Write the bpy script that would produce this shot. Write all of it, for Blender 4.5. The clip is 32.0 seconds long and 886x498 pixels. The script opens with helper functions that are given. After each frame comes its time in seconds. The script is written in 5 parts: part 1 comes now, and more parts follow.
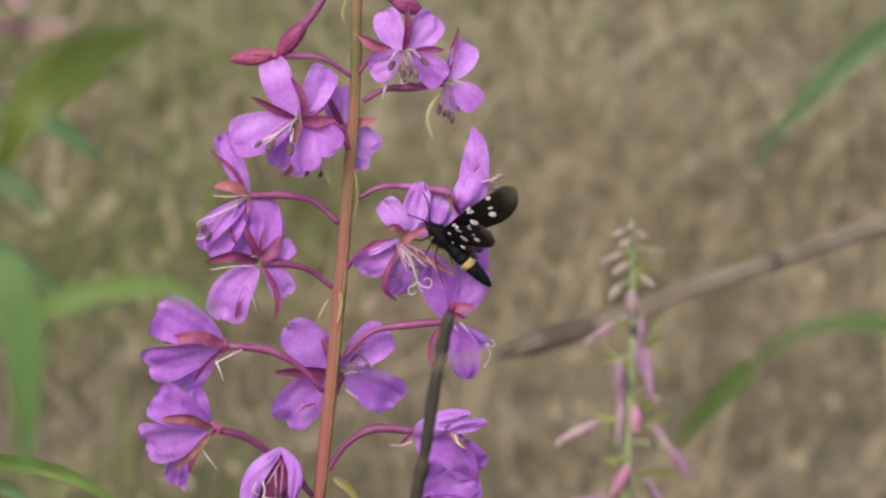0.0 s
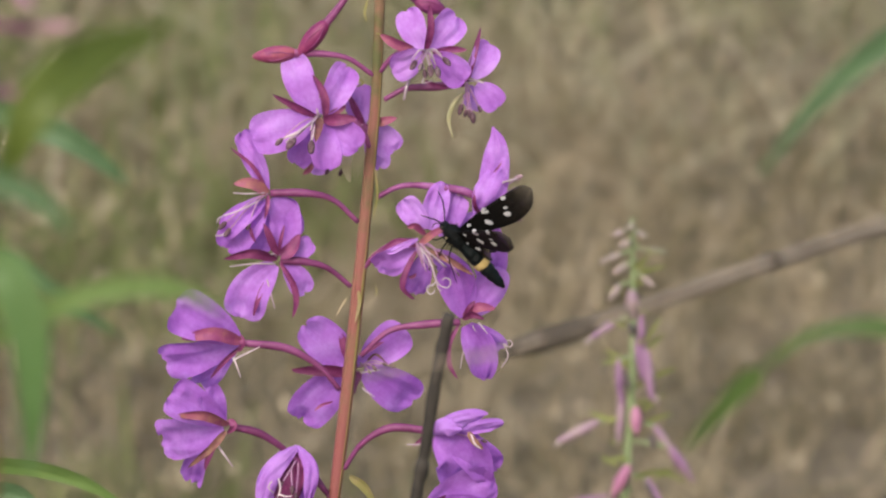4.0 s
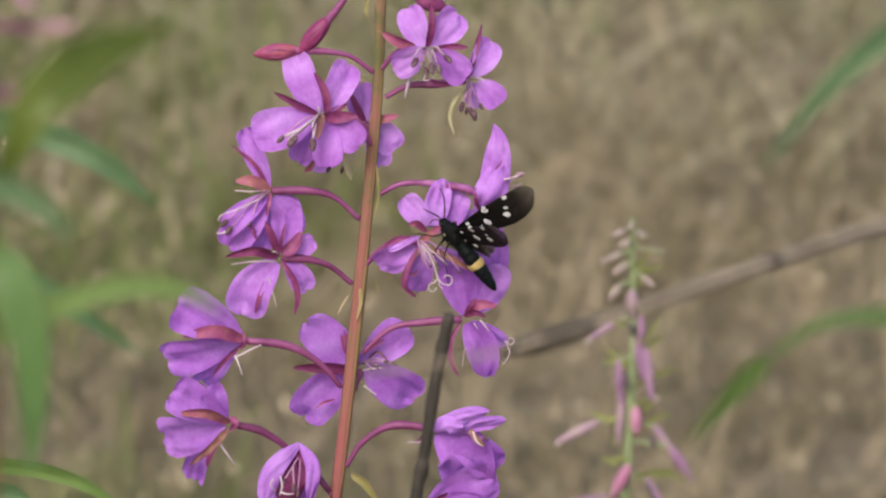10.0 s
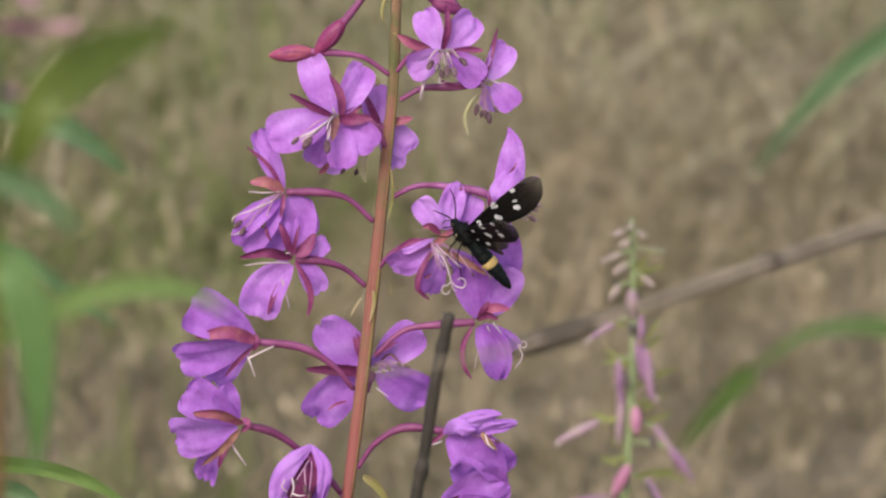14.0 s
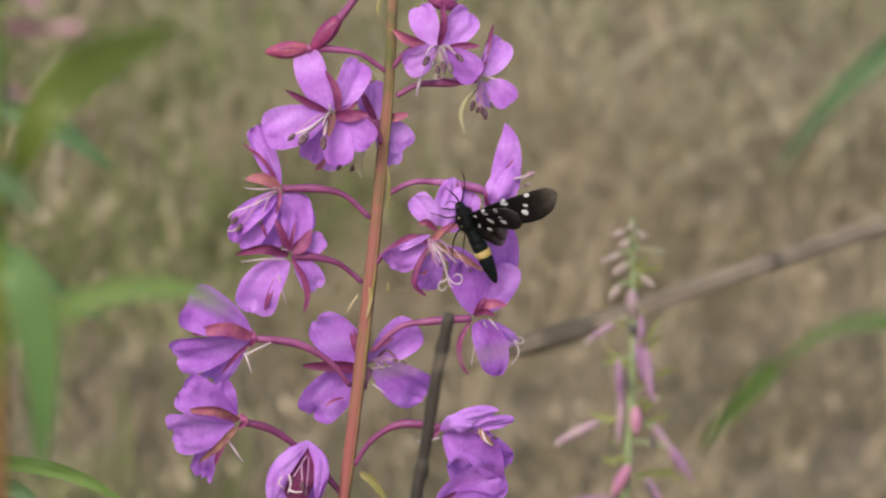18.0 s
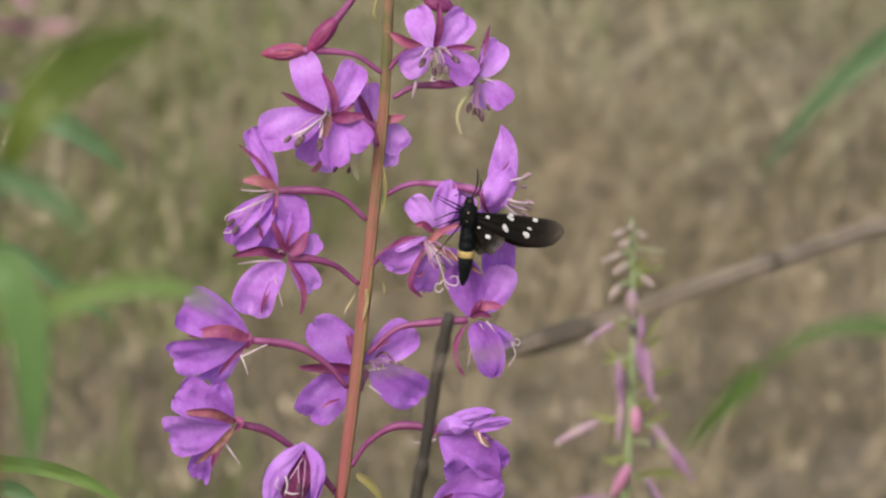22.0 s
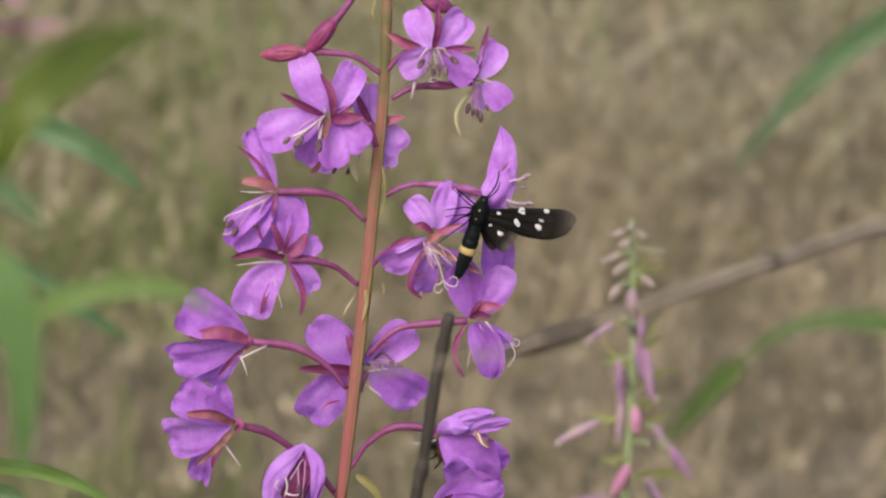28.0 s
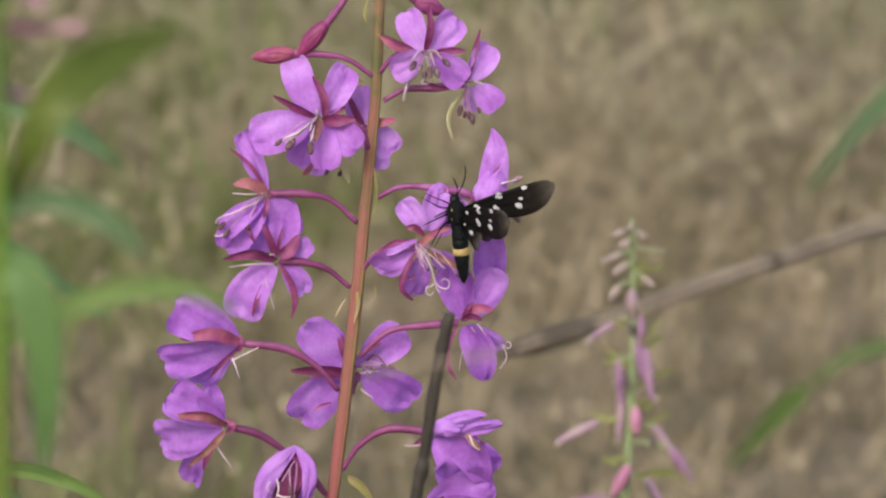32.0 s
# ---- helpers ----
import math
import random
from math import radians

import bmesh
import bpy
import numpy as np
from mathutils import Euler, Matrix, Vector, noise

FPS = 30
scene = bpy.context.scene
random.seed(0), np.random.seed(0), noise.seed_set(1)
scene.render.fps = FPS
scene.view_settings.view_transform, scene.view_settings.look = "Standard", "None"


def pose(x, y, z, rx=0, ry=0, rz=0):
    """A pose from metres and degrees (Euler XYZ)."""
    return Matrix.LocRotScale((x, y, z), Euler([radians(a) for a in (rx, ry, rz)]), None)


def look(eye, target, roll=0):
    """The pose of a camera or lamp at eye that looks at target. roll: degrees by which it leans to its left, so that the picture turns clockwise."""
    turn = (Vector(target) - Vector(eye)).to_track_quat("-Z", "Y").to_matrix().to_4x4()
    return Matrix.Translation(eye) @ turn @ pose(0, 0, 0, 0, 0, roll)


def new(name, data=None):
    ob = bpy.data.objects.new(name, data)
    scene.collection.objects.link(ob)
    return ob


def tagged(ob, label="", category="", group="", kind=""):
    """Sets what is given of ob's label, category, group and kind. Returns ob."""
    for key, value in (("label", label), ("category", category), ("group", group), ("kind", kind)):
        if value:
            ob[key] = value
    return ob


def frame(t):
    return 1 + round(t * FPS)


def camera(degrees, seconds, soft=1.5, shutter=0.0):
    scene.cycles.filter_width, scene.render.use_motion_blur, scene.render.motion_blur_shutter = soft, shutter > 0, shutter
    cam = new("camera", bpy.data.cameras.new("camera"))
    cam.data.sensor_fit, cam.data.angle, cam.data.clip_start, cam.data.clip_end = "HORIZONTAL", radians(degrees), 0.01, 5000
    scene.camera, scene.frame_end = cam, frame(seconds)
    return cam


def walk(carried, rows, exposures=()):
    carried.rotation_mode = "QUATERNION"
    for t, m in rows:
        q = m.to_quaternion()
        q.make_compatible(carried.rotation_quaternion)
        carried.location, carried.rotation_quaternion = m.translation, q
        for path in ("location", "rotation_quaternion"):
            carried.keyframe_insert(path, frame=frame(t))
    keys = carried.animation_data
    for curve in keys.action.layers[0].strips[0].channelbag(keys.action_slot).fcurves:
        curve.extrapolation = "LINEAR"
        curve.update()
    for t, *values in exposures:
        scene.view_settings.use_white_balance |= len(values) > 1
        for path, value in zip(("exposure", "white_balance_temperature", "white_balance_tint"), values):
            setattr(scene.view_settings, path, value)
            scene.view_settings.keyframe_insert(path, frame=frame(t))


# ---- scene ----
# A fireweed spike with a nine-spotted moth, filmed on a tripod with a long lens, before a dry meadow.
FOV, TILT, REACH = 8.22, 14.0, 1.2
EYE = Vector((0.0, 0.0, 0.95))
AXIS = Vector((0, math.cos(radians(TILT)), -math.sin(radians(TILT))))
LIFT = Vector((0, math.sin(radians(TILT)), math.cos(radians(TILT))))
STEP = math.tan(radians(FOV / 2)) / 784
G = STEP * REACH                 # one step of the plan's grid at the flower spike: 0.11 mm
Y0 = REACH * math.cos(radians(TILT))

cam = camera(FOV, 32.0, soft=2.25)
cam.data.dof.use_dof = True
cam.data.dof.focus_distance = REACH
cam.data.dof.aperture_fstop = 45.0
STAND = look(EYE, EYE + AXIS)
walk(cam, [(0, STAND), (32, STAND)])

# ---- light: bright overcast ----
world = bpy.data.worlds.new("world")
scene.world = world
world.use_nodes = True
wn = world.node_tree
sky = wn.nodes.new("ShaderNodeTexSky")
sky.sky_type, sky.sun_disc = "NISHITA", False
sky.sun_elevation, sky.sun_rotation = radians(42), radians(199)
sky.air_density, sky.dust_density = 1.6, 4.0
wn.links.new(sky.outputs[0], wn.nodes["Background"].inputs[0])
wn.nodes["Background"].inputs[1].default_value = 0.138
sun = new("sun", bpy.data.lights.new("sun", "SUN"))
sun.data.energy, sun.data.angle, sun.data.color = 1.8, radians(25), (1.0, 0.95, 0.88)
sun.matrix_world = look((-1.3, -2.8, 4.2), (0, 1.0, 1.0))
scene.view_settings.exposure = 0.53


# ---- helpers ----
def at(gx, gy, y=Y0):
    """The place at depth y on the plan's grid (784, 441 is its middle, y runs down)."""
    way = AXIS + Vector((1, 0, 0)) * ((gx - 784) * STEP) - LIFT * ((gy - 441) * STEP)
    return EYE + way * (y / way.y)


def part(name, bm, material, parent, label="", smooth=True):
    me = bpy.data.meshes.new(name)
    bm.to_mesh(me)
    bm.free()
    if smooth:
        for p in me.polygons:
            p.use_smooth = True
    me.materials.append(material)
    ob = new(name, me)
    ob.parent = parent
    if label:
        tagged(ob, label)
    return ob


def smooth_line(points, n=6):
    """A centripetal Catmull-Rom line through the points."""
    p = [Vector(q) for q in points]
    if len(p) == 2:
        return [p[0].lerp(p[1], i / n) for i in range(n + 1)]
    p = [p[0] * 2 - p[1]] + p + [p[-1] * 2 - p[-2]]
    k = [0.0]
    for a, b in zip(p, p[1:]):
        k.append(k[-1] + max(1e-5, (b - a).length) ** 0.5)
    out = []
    for i in range(1, len(p) - 2):
        for j in range(n):
            t = k[i] + (k[i + 1] - k[i]) * j / n
            q = [p[i + e].lerp(p[i + e + 1], (t - k[i + e]) / (k[i + e + 1] - k[i + e])) for e in (-1, 0, 1)]
            q = [q[e].lerp(q[e + 1], (t - k[i + e - 1]) / (k[i + e + 1] - k[i + e - 1])) for e in (0, 1)]
            out.append(q[0].lerp(q[1], (t - k[i]) / (k[i + 1] - k[i])))
    return out + [p[-2]]


def add_tube(bm, line, radii, seg=8, bump=0.0):
    """A round tube with closed ends along a line; radii are spread evenly along it."""
    n = len(line)
    rad = np.interp(np.linspace(0, 1, n), np.linspace(0, 1, len(radii)), radii)
    u = (line[1] - line[0]).normalized()
    side = u.orthogonal().normalized()
    rings = []
    for i in range(n):
        a = line[max(0, i - 1)]
        b = line[min(n - 1, i + 1)]
        u = (b - a).normalized()
        side = (side - u * side.dot(u)).normalized()
        up = u.cross(side)
        r = rad[i] * (1 + bump * noise.noise(line[i] * 400))
        rings.append([bm.verts.new(line[i] + side * (r * math.cos(k * math.tau / seg)) + up * (r * math.sin(k * math.tau / seg))) for k in range(seg)])
    for a, b in zip(rings, rings[1:]):
        for k in range(seg):
            bm.faces.new((a[k], a[(k + 1) % seg], b[(k + 1) % seg], b[k]))
    bm.faces.new(rings[0][::-1])
    bm.faces.new(rings[-1])
    return bm


def tube(points, radii, seg=8, n=6, bump=0.0):
    return add_tube(bmesh.new(), smooth_line(points, n), radii, seg, bump)


def add_blob(bm, centre, axis, length, width, seg=10, rings=8, point=0.0):
    """A spindle or egg along an axis; point > 0 draws its far end out."""
    axis = Vector(axis).normalized()
    q = axis.to_track_quat("Z", "Y").to_matrix()
    first = len(bm.verts)
    bmesh.ops.create_uvsphere(bm, u_segments=seg, v_segments=rings, radius=0.5)
    bm.verts.ensure_lookup_table()
    for v in bm.verts[first:]:
        s = 1 - point * max(0.0, v.co.z * 2) ** 1.3
        v.co = Vector(centre) + q @ Vector((v.co.x * width * s, v.co.y * width * s, v.co.z * length))
    return bm


def blade(line, width, shape=(0.7, 0.45), face=(0, -1, 0), turn=0.0, cup=0.0, fold=0.0, ruffle=0.0, notch=0.0, seed=0.0, across=6, turn_end=None, widths=None, pleat=0.0):
    """A petal, sepal or leaf round a mid-line: width follows s^a (1-s)^b, it is turned about its line, cupped, folded and ruffled."""
    bm = bmesh.new()
    uv = bm.loops.layers.uv.new("UVMap")
    n = len(line) - 1
    total = sum((line[i + 1] - line[i]).length for i in range(n))
    a, b = shape
    peak = (a / (a + b)) ** a * (b / (a + b)) ** b
    rows, where = [], {}
    turn_end = turn if turn_end is None else turn_end
    for i, c in enumerate(line):
        s = i / n
        u = (line[min(n, i + 1)] - line[max(0, i - 1)]).normalized()
        nrm = Vector(face)
        nrm = (nrm - u * nrm.dot(u)).normalized()
        side = u.cross(nrm)
        rot = Matrix.Rotation(radians(turn + (turn_end - turn) * s), 3, u)
        nrm, side = rot @ nrm, rot @ side
        se = min(max(s, 0.02), 0.985)
        w = 0.5 * width * se ** a * (1 - se) ** b / peak
        if widths:
            w *= float(np.interp(s, np.linspace(0, 1, len(widths)), widths))
        row = []
        for k in range(across + 1):
            v = 2 * k / across - 1
            lift = cup * w * v * v + fold * w * abs(v)
            q = c + side * (w * v) + nrm * lift
            if ruffle:
                e = Vector((seed + s * 2.3, v * 1.5 + seed * 2, seed))
                q += nrm * (ruffle * total * noise.noise(e * 1.6) * (0.25 + 0.75 * s))
                q += nrm * (0.35 * ruffle * total * noise.noise(e * 4.2) * s)
                q += u * (0.22 * ruffle * total * noise.noise(Vector((v * 2.4, seed, 3))) * s ** 3)
                q += nrm * (pleat * w * noise.noise(Vector((v * 3.1 + seed * 3, s * 0.9, seed))) * min(1.0, 2.5 * s))
            if notch:
                q -= u * (notch * total * math.exp(-(v / 0.3) ** 2) * s ** 6)
            vert = bm.verts.new(q)
            where[vert] = (0.5 + 0.5 * v, s)
            row.append(vert)
        rows.append(row)
    for r, t in zip(rows, rows[1:]):
        for k in range(across):
            f = bm.faces.new((r[k], r[k + 1], t[k + 1], t[k]))
            for loop in f.loops:
                loop[uv].uv = where[loop.vert]
    return bm


def spread(n):
    return [1 - (1 - i / n) ** 1.5 for i in range(n + 1)]


# ---- materials ----
def material(name, colours, scale=300.0, rough=0.55, bump=0.1, translucent=0.0, veins=0.0, island=False, gloss=0.35, rise=None):
    """A surface of two to four colours: broad stains, fine grain, relief, and light let through for thin things."""
    m = bpy.data.materials.new(name)
    m.use_nodes = True
    nt = m.node_tree
    nd, ln = nt.nodes, nt.links
    bsdf = nd["Principled BSDF"]
    co = nd.new("ShaderNodeTexCoord")
    n1 = nd.new("ShaderNodeTexNoise")
    n1.inputs["Scale"].default_value, n1.inputs["Detail"].default_value = scale, 4
    n2 = nd.new("ShaderNodeTexNoise")
    n2.inputs["Scale"].default_value, n2.inputs["Detail"].default_value = scale * 7, 3
    ln.new(co.outputs["Object"], n1.inputs["Vector"])
    ln.new(co.outputs["Object"], n2.inputs["Vector"])
    mix = nd.new("ShaderNodeMath")
    mix.operation = "MULTIPLY_ADD"
    mix.inputs[1].default_value, mix.inputs[2].default_value = 0.3, -0.15
    ln.new(n2.outputs[0], mix.inputs[0])
    add = nd.new("ShaderNodeMath")
    add.operation = "ADD"
    ln.new(n1.outputs[0], add.inputs[0])
    ln.new(mix.outputs[0], add.inputs[1])
    last = add
    ob = nd.new("ShaderNodeObjectInfo")
    geo = nd.new("ShaderNodeNewGeometry")
    rnd = nd.new("ShaderNodeMath")
    rnd.operation = "MULTIPLY_ADD"
    rnd.inputs[1].default_value, rnd.inputs[2].default_value = (0.66, -0.33) if island else (0.22, -0.11)
    ln.new(geo.outputs["Random Per Island"] if island else ob.outputs["Random"], rnd.inputs[0])
    add2 = nd.new("ShaderNodeMath")
    add2.operation = "ADD"
    ln.new(last.outputs[0], add2.inputs[0])
    ln.new(rnd.outputs[0], add2.inputs[1])
    last = add2
    if veins:
        uvn = nd.new("ShaderNodeUVMap")
        mp = nd.new("ShaderNodeMapping")
        mp.inputs["Scale"].default_value = (16, 1.1, 1)
        ln.new(uvn.outputs[0], mp.inputs[0])
        n3 = nd.new("ShaderNodeTexNoise")
        n3.inputs["Scale"].default_value = 1.5
        ln.new(mp.outputs[0], n3.inputs["Vector"])
        ve = nd.new("ShaderNodeMath")
        ve.operation = "MULTIPLY_ADD"
        ve.inputs[1].default_value, ve.inputs[2].default_value = veins, -0.5 * veins
        ln.new(n3.outputs[0], ve.inputs[0])
        add3 = nd.new("ShaderNodeMath")
        add3.operation = "ADD"
        ln.new(last.outputs[0], add3.inputs[0])
        ln.new(ve.outputs[0], add3.inputs[1])
        last = add3
    if rise:                       # the colours follow the height of the thing, as on a stem
        sep = nd.new("ShaderNodeSeparateXYZ")
        ln.new(co.outputs["Object"], sep.inputs[0])
        mr = nd.new("ShaderNodeMapRange")
        mr.inputs["From Min"].default_value, mr.inputs["From Max"].default_value = rise
        mr.inputs["To Min"].default_value, mr.inputs["To Max"].default_value = -0.2, 0.2
        ln.new(sep.outputs["Z"], mr.inputs[0])
        add4 = nd.new("ShaderNodeMath")
        add4.operation = "ADD"
        ln.new(last.outputs[0], add4.inputs[0])
        ln.new(mr.outputs[0], add4.inputs[1])
        last = add4
    ramp = nd.new("ShaderNodeValToRGB")
    el = ramp.color_ramp.elements
    spots = np.linspace(0.28, 0.72, len(colours))
    el[0].position, el[0].color = spots[0], (*colours[0], 1)
    el[1].position, el[1].color = spots[-1], (*colours[-1], 1)
    for p, c in list(zip(spots, colours))[1:-1]:
        e = el.new(p)
        e.color = (*c, 1)
    ln.new(last.outputs[0], ramp.inputs[0])
    ln.new(ramp.outputs[0], bsdf.inputs["Base Color"])
    bsdf.inputs["Roughness"].default_value = rough
    bsdf.inputs["Specular IOR Level"].default_value = gloss
    bp = nd.new("ShaderNodeBump")
    bp.inputs["Strength"].default_value, bp.inputs["Distance"].default_value = bump, 0.0006
    ln.new(last.outputs[0], bp.inputs["Height"])
    ln.new(bp.outputs[0], bsdf.inputs["Normal"])
    if translucent:
        tr = nd.new("ShaderNodeBsdfTranslucent")
        ln.new(ramp.outputs[0], tr.inputs["Color"])
        sh = nd.new("ShaderNodeMixShader")
        sh.inputs[0].default_value = translucent
        ln.new(bsdf.outputs[0], sh.inputs[1])
        ln.new(tr.outputs[0], sh.inputs[2])
        ln.new(sh.outputs[0], nd["Material Output"].inputs[0])
    return m


def wing_material():
    """Black scales that thin out to a smoky brown film at the wing's outer margin, with fine dark veins."""
    m = bpy.data.materials.new("moth_wing")
    m.use_nodes = True
    nd, ln = m.node_tree.nodes, m.node_tree.links
    bsdf = nd["Principled BSDF"]
    uvn, sep, mp, ns, grain, co = (nd.new("ShaderNode" + k) for k in ("UVMap", "SeparateXYZ", "Mapping", "TexNoise", "TexNoise", "TexCoord"))
    ln.new(uvn.outputs[0], sep.inputs[0])
    ln.new(uvn.outputs[0], mp.inputs[0])
    mp.inputs["Scale"].default_value = (22, 1.2, 1)
    ns.inputs["Scale"].default_value = 1.4
    ln.new(mp.outputs[0], ns.inputs["Vector"])
    grain.inputs["Scale"].default_value, grain.inputs["Detail"].default_value = 2500, 3
    ln.new(co.outputs["Object"], grain.inputs["Vector"])
    steps = []
    for source, factor, plus in ((ns, 0.7, -0.35), (grain, 0.3, -0.15)):
        q = nd.new("ShaderNodeMath")
        q.operation = "MULTIPLY_ADD"
        q.inputs[1].default_value, q.inputs[2].default_value = factor, plus
        ln.new(source.outputs[0], q.inputs[0])
        steps.append(q)
    last = sep.outputs["Y"]
    for q in steps:
        a = nd.new("ShaderNodeMath")
        a.operation = "ADD"
        ln.new(last, a.inputs[0])
        ln.new(q.outputs[0], a.inputs[1])
        last = a.outputs[0]
    ramp = nd.new("ShaderNodeValToRGB")
    el = ramp.color_ramp.elements
    el[0].position, el[0].color = 0.30, (0.0042, 0.0036, 0.0035, 1)
    el[1].position, el[1].color = 1.0, (0.14, 0.120, 0.105, 1)
    e = el.new(0.62)
    e.color = (0.016, 0.0128, 0.0112, 1)
    ln.new(last, ramp.inputs[0])
    ln.new(ramp.outputs[0], bsdf.inputs["Base Color"])
    bsdf.inputs["Roughness"].default_value, bsdf.inputs["Specular IOR Level"].default_value = 0.6, 0.15
    tr, sh = nd.new("ShaderNodeBsdfTranslucent"), nd.new("ShaderNodeMixShader")
    ln.new(ramp.outputs[0], tr.inputs["Color"])
    sh.inputs[0].default_value = 0.25
    ln.new(bsdf.outputs[0], sh.inputs[1])
    ln.new(tr.outputs[0], sh.inputs[2])
    clear, thin, film = nd.new("ShaderNodeBsdfTransparent"), nd.new("ShaderNodeMapRange"), nd.new("ShaderNodeMixShader")
    thin.inputs["From Min"].default_value, thin.inputs["From Max"].default_value, thin.inputs["To Max"].default_value = 0.45, 1.0, 0.5
    ln.new(last, thin.inputs[0])
    ln.new(thin.outputs[0], film.inputs[0])
    ln.new(sh.outputs[0], film.inputs[1])
    ln.new(clear.outputs[0], film.inputs[2])
    ln.new(film.outputs[0], nd["Material Output"].inputs[0])
    return m


MOTH_WING = wing_material()
PETAL = material("petal", [(0.37, 0.125, 0.55), (0.475, 0.195, 0.685), (0.58, 0.295, 0.80)], 160, 0.55, 0.6, 0.36, veins=0.2, gloss=0.2)
# darker copy of the petal, for the weaker light low on the spike
PETAL_SHADED = material("shaded_petal", [(0.315, 0.10, 0.50), (0.405, 0.155, 0.615), (0.50, 0.24, 0.73)], 160, 0.55, 0.6, 0.34, veins=0.2, gloss=0.2)
SEPAL = material("sepal", [(0.125, 0.017, 0.08), (0.19, 0.034, 0.125), (0.27, 0.07, 0.17)], 350, 0.55, 0.2, 0.15, veins=0.3)
SEPAL_PALE = material("sepal_pale", [(0.22, 0.04, 0.13), (0.29, 0.075, 0.15), (0.37, 0.15, 0.145)], 350, 0.55, 0.2, 0.15)
POD_LILAC = material("lilac_pod", [(0.15, 0.028, 0.11), (0.24, 0.07, 0.21), (0.31, 0.12, 0.29)], 250, 0.5, 0.2)
POD = material("pod", [(0.11, 0.02, 0.075), (0.165, 0.035, 0.12), (0.22, 0.06, 0.165)], 250, 0.5, 0.2)
BUD = material("bud", [(0.14, 0.014, 0.075), (0.20, 0.027, 0.105), (0.27, 0.065, 0.105)], 200, 0.5, 0.2)
STEM = material("stem", [(0.245, 0.08, 0.08), (0.235, 0.098, 0.08), (0.175, 0.108, 0.064), (0.095, 0.10, 0.04)], 90, 0.5, 0.5, rise=(-0.02, 0.11))
STEM_RIDGE = material("stem_ridge", [(0.19, 0.09, 0.06), (0.18, 0.13, 0.055), (0.15, 0.15, 0.045)], 70, 0.5, 0.3)
WITHERED = material("withered", [(0.12, 0.035, 0.06), (0.19, 0.085, 0.07), (0.25, 0.14, 0.09)], 500, 0.7, 0.4)
BRACT = material("bract", [(0.20, 0.19, 0.06), (0.29, 0.25, 0.10), (0.38, 0.30, 0.19)], 200, 0.6, 0.2, 0.3)
FILAMENT = material("filament", [(0.34, 0.15, 0.32), (0.52, 0.32, 0.48)], 400, 0.5, 0.1, 0.2)
ANTHER_PALE = material("pale_anther", [(0.15, 0.08, 0.11), (0.28, 0.18, 0.22), (0.40, 0.31, 0.34)], 900, 0.8, 0.5)
ANTHER = material("anther", [(0.05, 0.022, 0.034), (0.10, 0.05, 0.07), (0.19, 0.14, 0.16)], 900, 0.8, 0.5)
STYLE_OLD = material("old_style", [(0.38, 0.36, 0.20), (0.50, 0.46, 0.32)], 300, 0.5, 0.1, 0.2)
STYLE = material("style", [(0.44, 0.32, 0.42), (0.64, 0.54, 0.60)], 400, 0.5, 0.1, 0.2)
LEAF = material("leaf", [(0.075, 0.15, 0.042), (0.112, 0.205, 0.066), (0.155, 0.26, 0.10)], 40, 0.45, 0.3, 0.3, veins=0.25)
LEAF_DEEP = material("leaf_deep", [(0.055, 0.10, 0.022), (0.082, 0.14, 0.032), (0.115, 0.185, 0.05)], 40, 0.5, 0.3, 0.3, veins=0.25)
LEAF_BLUE = material("leaf_blue", [(0.06, 0.115, 0.05), (0.085, 0.15, 0.07), (0.12, 0.19, 0.10)], 40, 0.5, 0.3, 0.2, veins=0.25)
LEAF_OLIVE = material("leaf_olive", [(0.0882, 0.122, 0.021), (0.122, 0.164, 0.0319), (0.16, 0.202, 0.0504)], 40, 0.45, 0.3, 0.35, veins=0.25)
LEAF_YELLOW = material("leaf_yellow", [(0.12, 0.195, 0.05), (0.165, 0.255, 0.075), (0.22, 0.315, 0.11)], 40, 0.45, 0.3, 0.35, veins=0.25)
GREEN_STEM = material("green_stem", [(0.20, 0.075, 0.045), (0.19, 0.12, 0.04), (0.105, 0.20, 0.028), (0.09, 0.20, 0.025)], 18, 0.5, 0.2, rise=(0.755, 0.786))
PALE_BUD = material("pale_bud", [(0.22, 0.115, 0.22), (0.30, 0.17, 0.285), (0.32, 0.235, 0.26)], 120, 0.6, 0.2, 0.1)
PALE_TIP = material("pale_tip", [(0.21, 0.21, 0.13), (0.28, 0.23, 0.21), (0.35, 0.27, 0.28)], 120, 0.6, 0.2, 0.1)
PINK_BUD = material("pink_bud", [(0.32, 0.115, 0.225), (0.40, 0.175, 0.29), (0.38, 0.24, 0.27)], 120, 0.6, 0.2, 0.1)
BG_STEM = material("background_stem", [(0.17, 0.22, 0.11), (0.235, 0.29, 0.15)], 50, 0.6, 0.2)
DARK_POD = material("dark_pod", [(0.05, 0.055, 0.045), (0.09, 0.075, 0.08), (0.14, 0.10, 0.12)], 150, 0.7, 0.3)
BG_BRACT = material("background_bract", [(0.19, 0.215, 0.065), (0.26, 0.28, 0.095)], 100, 0.6, 0.2, 0.3)
DEAD = material("dead_wood", [(0.012, 0.0105, 0.0095), (0.024, 0.0205, 0.018), (0.05, 0.042, 0.036)], 120, 0.85, 0.6)
DEAD_PALE = material("dead_stalk", [(0.12, 0.095, 0.075), (0.20, 0.162, 0.128), (0.28, 0.23, 0.18)], 45, 0.85, 0.7)
MOTH_BODY = material("moth_fur", [(0.0024, 0.0025, 0.0028), (0.0036, 0.0042, 0.0048), (0.006, 0.009, 0.011)], 900, 0.65, 0.8, gloss=0.12)
